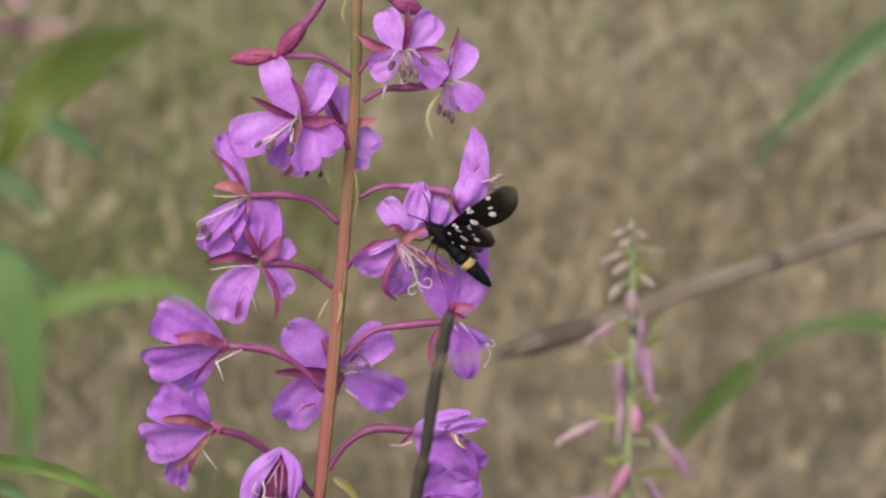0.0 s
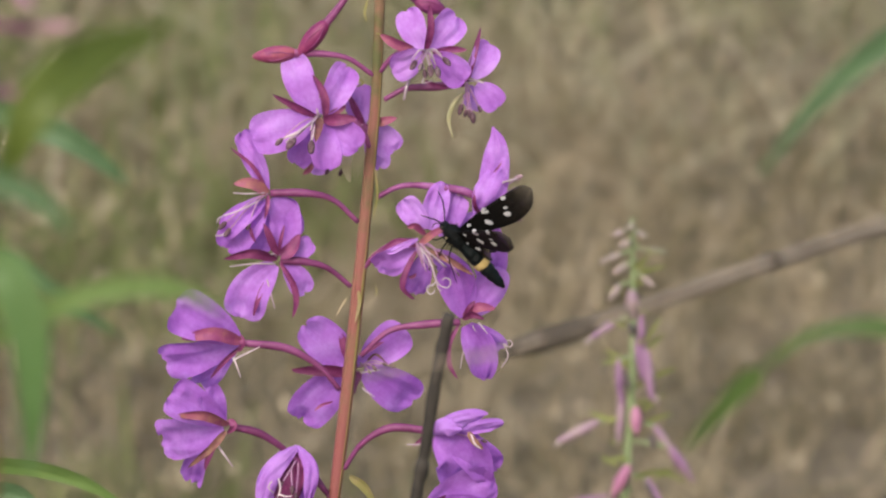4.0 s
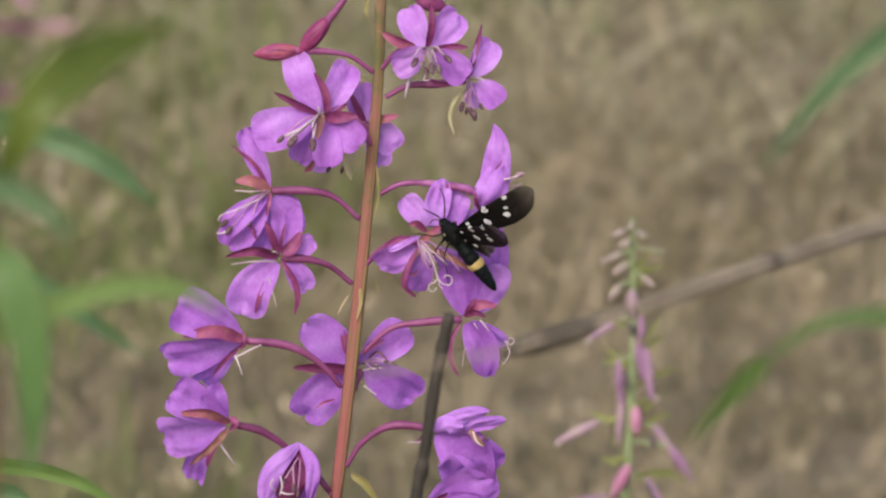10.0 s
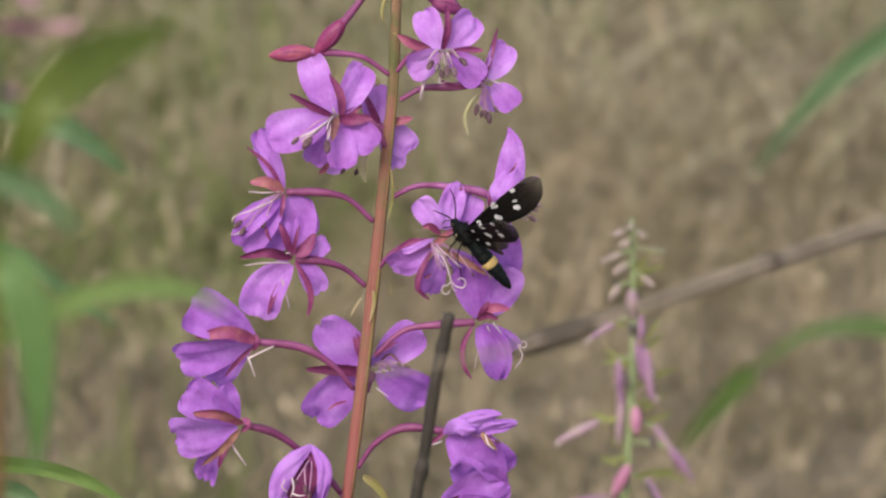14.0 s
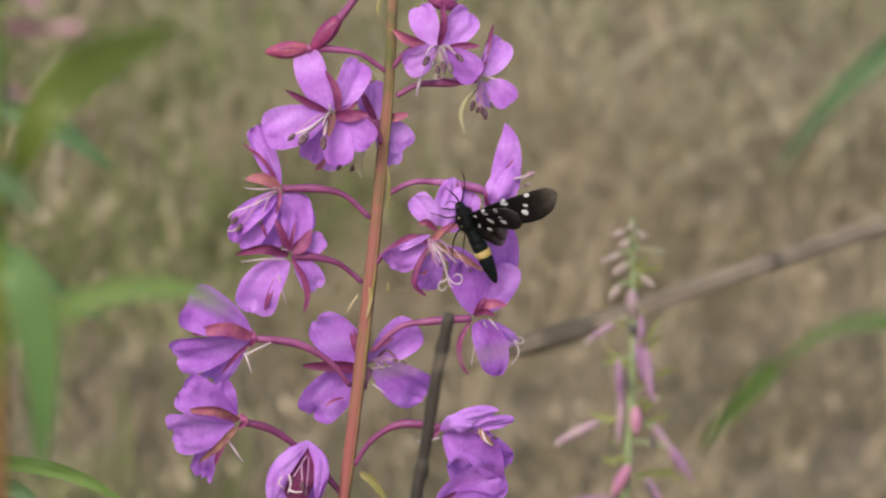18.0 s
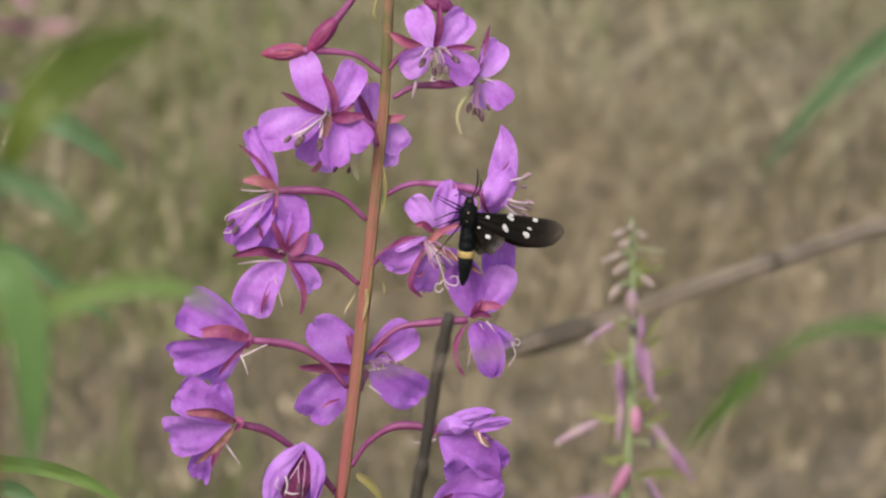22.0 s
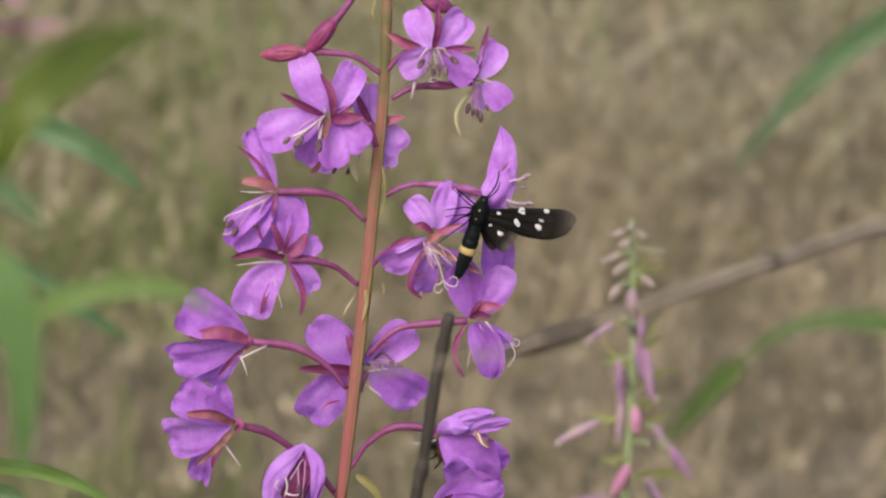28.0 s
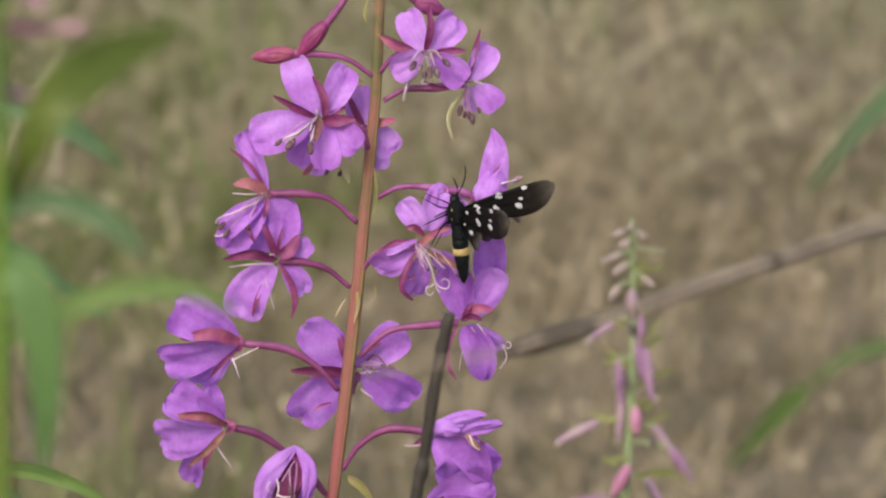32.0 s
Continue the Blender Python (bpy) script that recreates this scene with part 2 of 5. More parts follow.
MOTH_TAIL = material("moth_tail", [(0.002, 0.003, 0.0034), (0.0028, 0.0055, 0.0066), (0.0048, 0.0105, 0.013)], 700, 0.5, 0.6, gloss=0.15)
MOTH_SPOT = material("moth_spot", [(0.34, 0.33, 0.36), (0.55, 0.54, 0.57)], 900, 0.6, 0.2)
MOTH_BELT = material("moth_belt", [(0.30, 0.21, 0.07), (0.46, 0.34, 0.15)], 900, 0.7, 0.6)
MOTH_MARK = material("moth_mark", [(0.36, 0.30, 0.16), (0.48, 0.42, 0.26)], 900, 0.7, 0.6)
BEE_FUR = material("bee_fur", [(0.05, 0.031, 0.014), (0.10, 0.064, 0.03), (0.17, 0.115, 0.06)], 900, 0.9, 0.9)
BEE_DARK = material("bee_dark", [(0.012, 0.009, 0.007), (0.03, 0.02, 0.013)], 900, 0.5, 0.4)
BEE_BAND = material("bee_band", [(0.07, 0.055, 0.035), (0.13, 0.105, 0.07)], 900, 0.9, 0.9)
BEE_WING = material("bee_wing", [(0.16, 0.125, 0.08), (0.26, 0.21, 0.15)], 500, 0.25, 0.2, 0.4, gloss=0.5)
clear, film = BEE_WING.node_tree.nodes.new("ShaderNodeBsdfTransparent"), BEE_WING.node_tree.nodes.new("ShaderNodeMixShader")
film.inputs[0].default_value = 0.55
BEE_WING.node_tree.links.new(BEE_WING.node_tree.nodes["Mix Shader"].outputs[0], film.inputs[1])
BEE_WING.node_tree.links.new(clear.outputs[0], film.inputs[2])
BEE_WING.node_tree.links.new(film.outputs[0], BEE_WING.node_tree.nodes["Material Output"].inputs[0])
GROUND = material("ground", [(0.082, 0.068, 0.038), (0.122, 0.098, 0.064), (0.166, 0.132, 0.091)], 9.0, 0.95, 0.8)
DRY = material("dry_grass", [(0.167, 0.141, 0.076), (0.268, 0.218, 0.138), (0.350, 0.282, 0.190), (0.475, 0.388, 0.272)], 5.0, 0.8, 0.2, 0.45, island=True)
SEEDS = material("dry_seeds", [(0.13, 0.106, 0.070), (0.23, 0.187, 0.128), (0.33, 0.272, 0.195), (0.47, 0.395, 0.295)], 30.0, 0.9, 0.4, island=True)
PALE_GRASS = material("bleached_grass", [(0.33, 0.31, 0.19), (0.46, 0.42, 0.28), (0.58, 0.52, 0.38)], 5.0, 0.8, 0.2, 0.45, island=True)
FRESH = material("fresh_grass", [(0.115, 0.14, 0.045), (0.175, 0.197, 0.072), (0.24, 0.25, 0.115)], 6.0, 0.7, 0.2, 0.3, island=True)

# ---- the ground and its dry grass ----
bm = bmesh.new()
bmesh.ops.create_grid(bm, x_segments=90, y_segments=90, size=1.0)
for v in bm.verts:
    x, y = v.co.x, v.co.y
    v.co = Vector((math.copysign(abs(x) ** 4 * 900 + abs(x) * 6, x), 5 + math.copysign(abs(y) ** 4 * 900 + abs(y) * 6, y), 0))
    v.co.z = 0.03 * noise.noise(v.co * 1.1) - 0.02
tagged(part("ground", bm, GROUND, None), "dry brown meadow soil under old grass", "ground", kind="structure")


def grass(name, count, box, height, width, mat, seed, lean=0.25, clumps=None, soft=False, bare=None):
    """Many bent blades and stalks in one mesh."""
    rng = np.random.default_rng(seed)
    x = rng.uniform(box[0], box[1], count)
    y = rng.uniform(box[2], box[3], count)
    if soft:                            # thins out towards the edges
        x = np.clip(rng.normal(0.5 * (box[0] + box[1]), 0.26 * (box[1] - box[0]), count), 2 * box[0], 2 * box[1])
        y = y + rng.exponential(0.5, count)
    if clumps:
        pick = rng.integers(0, len(clumps), count)
        c = np.array(clumps)[pick]
        x = c[:, 0] + rng.normal(0, 1, count) * c[:, 2]
        y = c[:, 1] + rng.normal(0, 1, count) * c[:, 2]
    if bare is not None:                # bare patches of soil between the tufts
        rough = np.array([noise.noise(Vector((p * 38, q * 11, 3.0))) + 0.6 * noise.noise(Vector((p * 95, q * 27, 8.0))) for p, q in zip(x, y)])
        keep = rough + rng.normal(0, 0.16, count) > bare
        x, y = x[keep], y[keep]
        count = len(x)
    h = rng.uniform(height[0], height[1], count)
    w = rng.uniform(width[0], width[1], count)
    ang = rng.uniform(0, math.tau, count)
    ln = rng.normal(0, lean, count) * h
    face = rng.uniform(0, math.tau, count)
    dx, dy = np.cos(ang) * ln, np.sin(ang) * ln
    sx, sy = np.cos(face) * w, np.sin(face) * w
    co, steps = [], (0.0, 0.45, 0.8, 1.0)
    for s in steps:
        k = 1 - 0.75 * s
        for e in (-1, 1):
            co.append(np.stack([x + dx * s ** 2 + e * sx * k, y + dy * s ** 2 + e * sy * k, h * s - 0.04], 1))
    co = np.stack(co, 1).reshape(-1, 3)
    base = np.arange(count)[:, None] * 8
    faces = np.concatenate([base + np.array(q) for q in ((0, 1, 3, 2), (2, 3, 5, 4), (4, 5, 7, 6))], 0)
    me = bpy.data.meshes.new(name)
    me.from_pydata(co.tolist(), [], faces.tolist())
    me.materials.append(mat)
    return new(name, me)


tagged(grass("dry_grass", 90000, (-0.8, 0.8, 2.1, 5.6), (0.012, 0.06), (0.001, 0.0032), DRY, 3, 1.3, soft=True, bare=0.0), "tangled dry straw-brown meadow grass", "grass", kind="stuff")
tagged(grass("bleached_grass", 5000, (-0.8, 0.8, 3.9, 5.4), (0.03, 0.10), (0.001, 0.0032), PALE_GRASS, 8, 1.2, soft=True), "pale grass further off", "grass", kind="stuff")
tagged(grass("dry_stalks", 130, (-0.9, 0.9, 3.4, 6.0), (0.12, 0.28), (0.0006, 0.0013), DRY, 6, 0.45, soft=True), "upright dry straw-coloured stalks", "grass", kind="stuff")
tagged(grass("meadow_grass", 40000, (-7, 7, -5, 18), (0.03, 0.10), (0.002, 0.005), DRY, 4, 1.1), "dry brown meadow grass all around", "grass", kind="stuff")
tagged(grass("green_grass", 4600, (0, 0, 0, 0), (0.02, 0.08), (0.0015, 0.0035), FRESH, 5, 0.4,
             clumps=[(-0.20, 2.6, 0.04), (-0.14, 3.9, 0.07), (-0.17, 4.4, 0.08), (-0.21, 3.2, 0.07), (-0.26, 3.7, 0.08), (-0.30, 4.3, 0.10), (0.03, 4.7, 0.14), (0.20, 4.9, 0.12), (0.34, 4.7, 0.10), (-0.1, 4.9, 0.2)]),
       "thin green grass among the dry stalks", "grass", kind="stuff")



def seed_heads(count, box, seed):
    """Pale dry seed heads and crumpled dead leaves among the grass, in one mesh."""
    rng = np.random.default_rng(seed)
    ball = bmesh.new()
    bmesh.ops.create_icosphere(ball, subdivisions=1, radius=1)
    ico = np.array([v.co[:] for v in ball.verts])
    tri = np.array([[v.index for v in f.verts] for f in ball.faces])
    ball.free()
    co, faces = [], []
    for k in range(count):
        p = np.array([rng.uniform(box[0], box[1]), rng.uniform(box[2], box[3]), rng.uniform(0.01, 0.12)])
        size = rng.uniform(0.0007, 0.0022) * np.array([1, 1, rng.uniform(0.8, 2.4)])
        co.append(p + ico * size * rng.uniform(0.7, 1.3, (len(ico), 1)))
        faces.append(tri + k * len(ico))
    me = bpy.data.meshes.new("dry_seed_heads")
    me.from_pydata(np.concatenate(co).tolist(), [], np.concatenate(faces).tolist())
    me.materials.append(SEEDS)
    return new("dry_seed_heads", me)


tagged(seed_heads(5200, (-0.7, 0.7, 2.5, 5.6), 9), "pale dry seed heads in the meadow grass", "seed heads", kind="stuff")

# ---- the fireweed spike ----
ROOT = at(596, 930)                                  # where the spike's moving length begins
FOOT = Vector((ROOT.x - 0.012, ROOT.y, -0.01))
fireweed = tagged(new("fireweed"), "blooming fireweed spike with magenta flowers on a reddish stem", "flower")
fireweed.location = ROOT


def F(p):
    """A place on the spike, in its own space: grid x, grid y, steps towards the viewer."""
    return at(p[0], p[1], Y0 - p[2] * G) - ROOT


part("stem", tube([F((596, 930, 0)), F((602, 880, 0)), F((624, 700, 0)), F((645, 510, 0)), F((654, 420, 0)), F((667, 280, 0)), F((677, 170, 0)), F((684, 0, 0)), F((690, -160, 0)), F((694, -330, 0)), F((696, -480, 0))],
                  [11.5 * G, 11 * G, 12.5 * G, 12 * G, 11 * G, 10.5 * G, 10 * G, 8 * G, 5 * G, 2 * G], 12, 6, 0.08), STEM, fireweed, "reddish ridged stem")
for e, mat, name in ((7, STEM_RIDGE, "green_ridge"), (-7, STEM, "red_ridge")):
    part(name, tube([F((602 + e, 880, 7)), F((624 + e, 700, 8)), F((645 + e, 510, 8)), F((654 + e, 420, 7)), F((667 + e, 280, 6.5)), F((677 + 0.9 * e, 170, 6)), F((684 + 0.8 * e, 0, 5))], [2.4 * G, 3.0 * G, 4.0 * G, 2.6 * G, 3.2 * G, 2.6 * G, 2.4 * G], 6, 6, 0.5), mat, fireweed)
lower_stem = part("lower_stem", tube([Vector((0, 0, 0)), (FOOT - ROOT) * 0.5 + Vector((0.004, 0, 0)), FOOT - ROOT], [11.5 * G, 0.0018, 0.0026], 10, 8, 0.08), STEM, fireweed)


def petal(points, width, turn, parent, k, ruffle=0.075, shape=(0.5, 0.45), mat=PETAL):
    """A petal along a bent mid-line of grid places, from its claw to its tip."""
    line = smooth_line([F(p) for p in points], 24)
    n = len(line) - 1
    at_line = [s * n for s in spread(15)]
    line = [line[min(n - 1, int(q))].lerp(line[min(n - 1, int(q)) + 1], q - min(n - 1, int(q))) for q in at_line]
    part("petal", blade(line, width * G, shape, turn=turn, cup=0.2, ruffle=ruffle, notch=0.03, seed=k * 1.37, across=12, pleat=0.17), mat, parent)


def flower(c, pod, petals, sepals=(), stamens=(), style=None, curls=(), ruffle=0.075, shape=(0.5, 0.45), bent=(), white=(), young=False):
    """An open flower on its long pod, which is the part that carries the rest."""
    k0 = c[0] * 0.11 + c[1] * 0.07
    mat = PETAL_SHADED if c[1] > 540 else PETAL                # the lower flowers' dimmer light is put into a darker petal colour
    fl = part("flower", tube([F(p) for p in pod], [4.6 * G, 4.8 * G, 6.2 * G, 8.0 * G, 6.5 * G], 10, 6, 0.08), POD_LILAC if young else POD, fireweed)
    for k, (points, width, turn, *outline) in enumerate(petals):
        petal(points, width, turn, fl, k0 + k, ruffle, outline[0] if outline else shape, mat)
    for k, p in enumerate(sepals):
        a, b = F((c[0], c[1], c[2] + 5)), F(p[:3])
        mid = a.lerp(b, 0.5) + Vector((0, -0.0010, 0.0003))
        part("sepal", blade(smooth_line([a, mid, b], 5), p[3] * G, (0.35, 0.5), turn=20 * math.sin(k0 + k * 2), cup=0.5, ruffle=0.03, seed=k0 + k, across=4), SEPAL, fl)
    for k, p in enumerate(stamens):
        a, b = F((c[0], c[1], c[2] + 6)), F(p[:3])
        mid = a.lerp(b, 0.45) + Vector((0.0007 * math.sin(k * 2.1 + k0), -0.0006, 0.0006 + 0.0008 * math.sin(k * 1.3 + k0) ** 2))
        part("stamen", tube([a, mid, b], [1.6 * G, 1.1 * G], 6, 4), FILAMENT, fl)
        if len(p) > 3 and p[3]:
            b += (b - mid).normalized() * (0.2 * p[3] * G)
            part("anther", add_blob(bmesh.new(), b, b - mid + Vector((0, 0, -0.0008)), p[3] * 1.2 * G, p[3] * 0.6 * G, 10, 8, 0.2), ANTHER_PALE if young else ANTHER, fl)
    for line, r in white:                                   # bare pale filaments and dried-out styles
        part("stamen", tube([F(p) for p in line], [r * 0.85 * G, r * 0.75 * G, r * 0.5 * G], 6, 5), STYLE, fl)
    if style:
        part("style", tube([F(p) for p in style], [3.0 * G, 4.6 * G, 4.4 * G, 1.8 * G] if len(style) == 4 else [2.2 * G, 2.0 * G, 1.8 * G], 6, 5), STYLE_OLD if len(style) == 4 else STYLE, fl)
    for k, (line, width, stuff, *outline) in enumerate(bent):           # sepals that curve away, and folded petals
        if stuff == PETAL:
            part("petal", blade(smooth_line([F(p) for p in line], 9), width * G, outline[0] if outline else (0.6, 0.42), turn=12 * math.sin(k0 + k * 2), cup=-0.35, ruffle=0.10, seed=k0 + k, across=10, pleat=0.25), mat, fl)
            continue
        part("sepal", blade(smooth_line([F(p) for p in line], 6), width * G, (0.4, 0.6), turn=25 * math.sin(k0 + k * 2), cup=0.4, ruffle=0.03, seed=k0 + k, across=4), stuff, fl)
    for line in curls:
        part("stigma", tube([F(p) for p in line], [1.4 * G, 1.25 * G, 1.0 * G], 6, 5), STYLE, fl)
    return fl


flower((577, 203, 40), [(665, 255, 8), (652, 225, 18), (630, 207, 25), (585, 203, 34)],
       [([(570, 200, 40), (548, 150, 40), (530, 93, 16)], 57, -8), ([(583, 198, 40), (609, 152, 38), (627, 111, 10)], 56, 8), ([(566, 206, 42), (512, 224, 58), (456, 236, 56)], 76, 10),
        ([(588, 210, 42), (618, 232, 60), (648, 258, 68)], 58, -8), ([(582, 214, 42), (588, 255, 68), (592, 296, 80)], 54, 0), ([(572, 214, 34), (552, 250, 30), (536, 286, 10)], 46, 10)],
       [],
       [(530, 246, 104, 23), (563, 252, 108, 23), (508, 244, 108, 16)],
       [(577, 200, 50), (566, 212, 80), (562, 226, 96)],
       bent=(([(588, 202, 46), (585, 165, 58), (566, 128, 56)], 15, SEPAL), ([(570, 200, 44), (534, 182, 58), (495, 162, 52)], 16, SEPAL), ([(584, 207, 48), (612, 206, 68), (642, 204, 64)], 22, SEPAL), ([(584, 202, 36), (606, 192, 40), (624, 182, 36)], 14, SEPAL_PALE), ([(578, 204, 62), (575, 222, 94), (570, 246, 104)], 15, WITHERED)),
       white=(([(574, 204, 50), (550, 222, 92), (518, 247, 102)], 4.2), ([(572, 206, 50), (540, 228, 96), (506, 244, 104)], 3.6), ([(574, 208, 50), (568, 228, 92), (562, 248, 104)], 3.6), ([(576, 204, 52), (556, 216, 94), (526, 242, 108)], 2.2), ([(578, 200, 50), (574, 194, 70), (573, 188, 74)], 3.4)))
flower((655, 215, -28), [(676, 240, -5), (668, 230, -14), (656, 218, -24)],
       [([(652, 215, -28), (648, 180, -30), (652, 144, -46)], 58, 12), ([(664, 222, -28), (690, 240, -24), (710, 264, -28)], 54, -5), ([(650, 225, -28), (600, 265, -30), (556, 292, -34)], 50, 0), ([(662, 226, -28), (678, 262, -26), (684, 294, -30)], 44, 0)],
       [(628, 160, -18, 14)], [(592, 296, -14, 13), (616, 298, -18, 13)],
       bent=(([(668, 214, -18), (692, 210, -6), (714, 204, -10)], 16, SEPAL_PALE), ([(634, 256, -14), (626, 284, -6), (631, 318, -8)], 19, STYLE_OLD), ([(566, 284, -10), (558, 296, -6), (548, 304, -8)], 10, SEPAL_PALE)))
flower((766, 88, 30), [(685, 122, 5), (705, 98, 8), (735, 84, 14), (762, 86, 24)],
       [([(760, 84, 30), (744, 48, 26), (731, 13, 4)], 52, -8), ([(774, 82, 30), (798, 52, 28), (821, 23, 6)], 60, 8), ([(760, 90, 30), (734, 106, 46), (704, 118, 52)], 56, -10), ([(778, 94, 30), (810, 115, 52), (837, 138, 58)], 57, 8)],
       [],
       [(746, 108, 84, 19), (764, 124, 88, 15), (774, 118, 92, 20), (786, 120, 88, 19), (800, 102, 80, 18), (757, 112, 90, 15)],
       bent=(([(766, 84, 38), (774, 44, 54), (772, 4, 46)], 14, SEPAL), ([(744, 82, 34), (712, 70, 40), (686, 56, 30)], 22, SEPAL_PALE), ([(778, 88, 36), (812, 82, 46), (838, 84, 40)], 13, SEPAL), ([(764, 138, 30), (790, 148, 34), (826, 146, 26)], 11, SEPAL)),
       white=(([(766, 84, 46), (752, 86, 84), (740, 104, 88)], 2.0), ([(768, 84, 46), (784, 84, 84), (796, 98, 86)], 2.0), ([(768, 86, 46), (776, 92, 90), (782, 110, 92)], 1.8), ([(766, 86, 46), (768, 98, 90), (772, 112, 94)], 1.8), ([(766, 126, 70), (760, 142, 84), (778, 138, 84)], 1.6),
              ([(735, 136, 34), (731, 152, 40), (727, 172, 36)], 4.0)))
flower((838, 140, 10), [(692, 172, 0), (730, 152, 0), (780, 149, 3), (834, 142, 6)],
       [([(848, 134, 10), (865, 104, 10), (881, 73, -10)], 53, 8), ([(854, 146, 10), (877, 165, 20), (894, 186, 22)], 48, -12), ([(846, 146, 6), (846, 168, 4), (850, 192, -6)], 30, 25)],
       [(863, 44, 0, 11), (802, 82, 0, 11)], [(828, 186, 30, 17), (848, 200, 32, 19), (842, 194, 36, 14), (836, 194, 30, 12), (860, 186, 28, 12)],
       [(836, 156, 18), (816, 178, 26), (806, 205, 28), (814, 240, 26)], white=(([(842, 138, 20), (854, 138, 34), (868, 142, 32)], 3.0),))
flower((486, 337, 20), [(645, 388, 4), (600, 348, 10), (555, 337, 15), (490, 337, 20)],
       [([(484, 332, 20), (462, 282, 22), (438, 228, 6)], 42, 25), ([(480, 346, 20), (448, 388, 32), (412, 436, 22)], 66, 12), ([(478, 350, 24), (440, 378, 46), (404, 410, 46)], 46, 35),
        ([(492, 346, 16), (512, 372, 14), (532, 416, 2)], 56, -18), ([(484, 350, 18), (474, 400, 20), (462, 446, 8)], 52, -10)],
       [],
       [(408, 392, 62, 17), (416, 404, 62, 16), (452, 392, 56, 14)], ruffle=0.11,
       bent=(([(486, 336, 26), (456, 320, 48), (426, 320, 52)], 21, SEPAL_PALE), ([(484, 330, 26), (460, 290, 34), (420, 256, 30)], 8, SEPAL), ([(486, 340, 28), (484, 362, 46), (480, 382, 44)], 8, SEPAL), ([(455, 398, 50), (458, 410, 54), (464, 424, 52)], 7, SEPAL)),
       white=(([(478, 346, 32), (438, 366, 56), (404, 378, 60)], 2.2), ([(480, 336, 34), (452, 338, 52), (424, 336, 56)], 2.0), ([(414, 404, 62), (402, 412, 64), (392, 411, 64)], 2.0), ([(404, 378, 60), (398, 382, 60), (395, 390, 60)], 1.8)))
flower((504, 453, 25), [(632, 502, 4), (592, 470, 12), (550, 458, 20), (508, 456, 25)],
       [([(508, 448, 22), (516, 400, 18), (512, 345, 4)], 58, 12), ([(512, 450, 22), (540, 438, 12), (564, 422, 2)], 38, 0), ([(498, 462, 25), (456, 508, 30), (440, 558, 14)], 76, 8), ([(514, 462, 22), (536, 486, 20), (552, 514, 10)], 46, -15)],
       ruffle=0.09,
       bent=(([(502, 453, 30), (458, 442, 58), (408, 453, 50)], 21, SEPAL), ([(508, 460, 32), (530, 496, 46), (537, 526, 42), (530, 556, 34)], 13, SEPAL), ([(502, 448, 30), (490, 416, 42), (478, 390, 40)], 14, SEPAL), ([(508, 448, 30), (528, 436, 30), (542, 410, 24)], 24, SEPAL),
             ([(480, 495, 30), (468, 526, 36), (460, 554, 30)], 9, SEPAL), ([(504, 446, 34), (508, 420, 44), (515, 394, 40)], 7, SEPAL)),
       white=(([(498, 462, 36), (456, 462, 60), (418, 467, 56)], 2.0), ([(484, 490, 34), (490, 512, 36), (498, 542, 30)], 2.2), ([(500, 448, 40), (496, 444, 54), (490, 446, 54)], 1.8)))
flower((438, 602, 25), [(612, 685, 6), (575, 643, 15), (520, 612, 22), (442, 602, 25)],
       [([(436, 596, 25), (383, 567, 50), (320, 537, 62)], 88, 8), ([(434, 605, 25), (370, 622, 20), (302, 636, -8)], 72, -8), ([(428, 614, 18), (392, 648, 6), (362, 676, -24)], 50, -20)],
       [], ruffle=0.09, shape=(0.6, 0.24),
       bent=(([(438, 600, 32), (390, 586, 66), (333, 594, 58)], 24, SEPAL_PALE), ([(434, 610, 26), (404, 638, 34), (384, 664, 26)], 10, SEPAL), ([(438, 588, 28), (440, 604, 36), (434, 618, 30)], 10, SEPAL)),
       white=(([(424, 628, 34), (430, 642, 44), (437, 663, 38)], 2.2), ([(424, 632, 34), (444, 622, 44), (471, 609, 42)], 2.4)))
flower((418, 748, 30), [(590, 868, 5), (528, 802, 10), (470, 762, 20), (422, 750, 28)],
       [([(410, 742, 30), (360, 716, 56), (312, 690, 68)], 74, 14), ([(406, 751, 32), (352, 764, 34), (297, 772, 4)], 84, -10), ([(390, 764, 20), (360, 808, 4), (350, 846, -26)], 46, 15), ([(408, 738, 24), (392, 714, 36), (374, 684, 44)], 50, 25)],
       [], ruffle=0.11, shape=(0.55, 0.26),
       bent=(([(416, 746, 36), (370, 728, 76), (320, 731, 70)], 22, SEPAL_PALE), ([(410, 758, 32), (384, 788, 52), (344, 822, 46)], 14, WITHERED), ([(394, 780, 44), (380, 806, 52), (374, 826, 46)], 11, SEPAL), ([(416, 738, 34), (424, 748, 42), (414, 762, 36)], 14, SEPAL)),
       white=(([(397, 784, 34), (408, 800, 42), (423, 821, 38)], 2.4),))
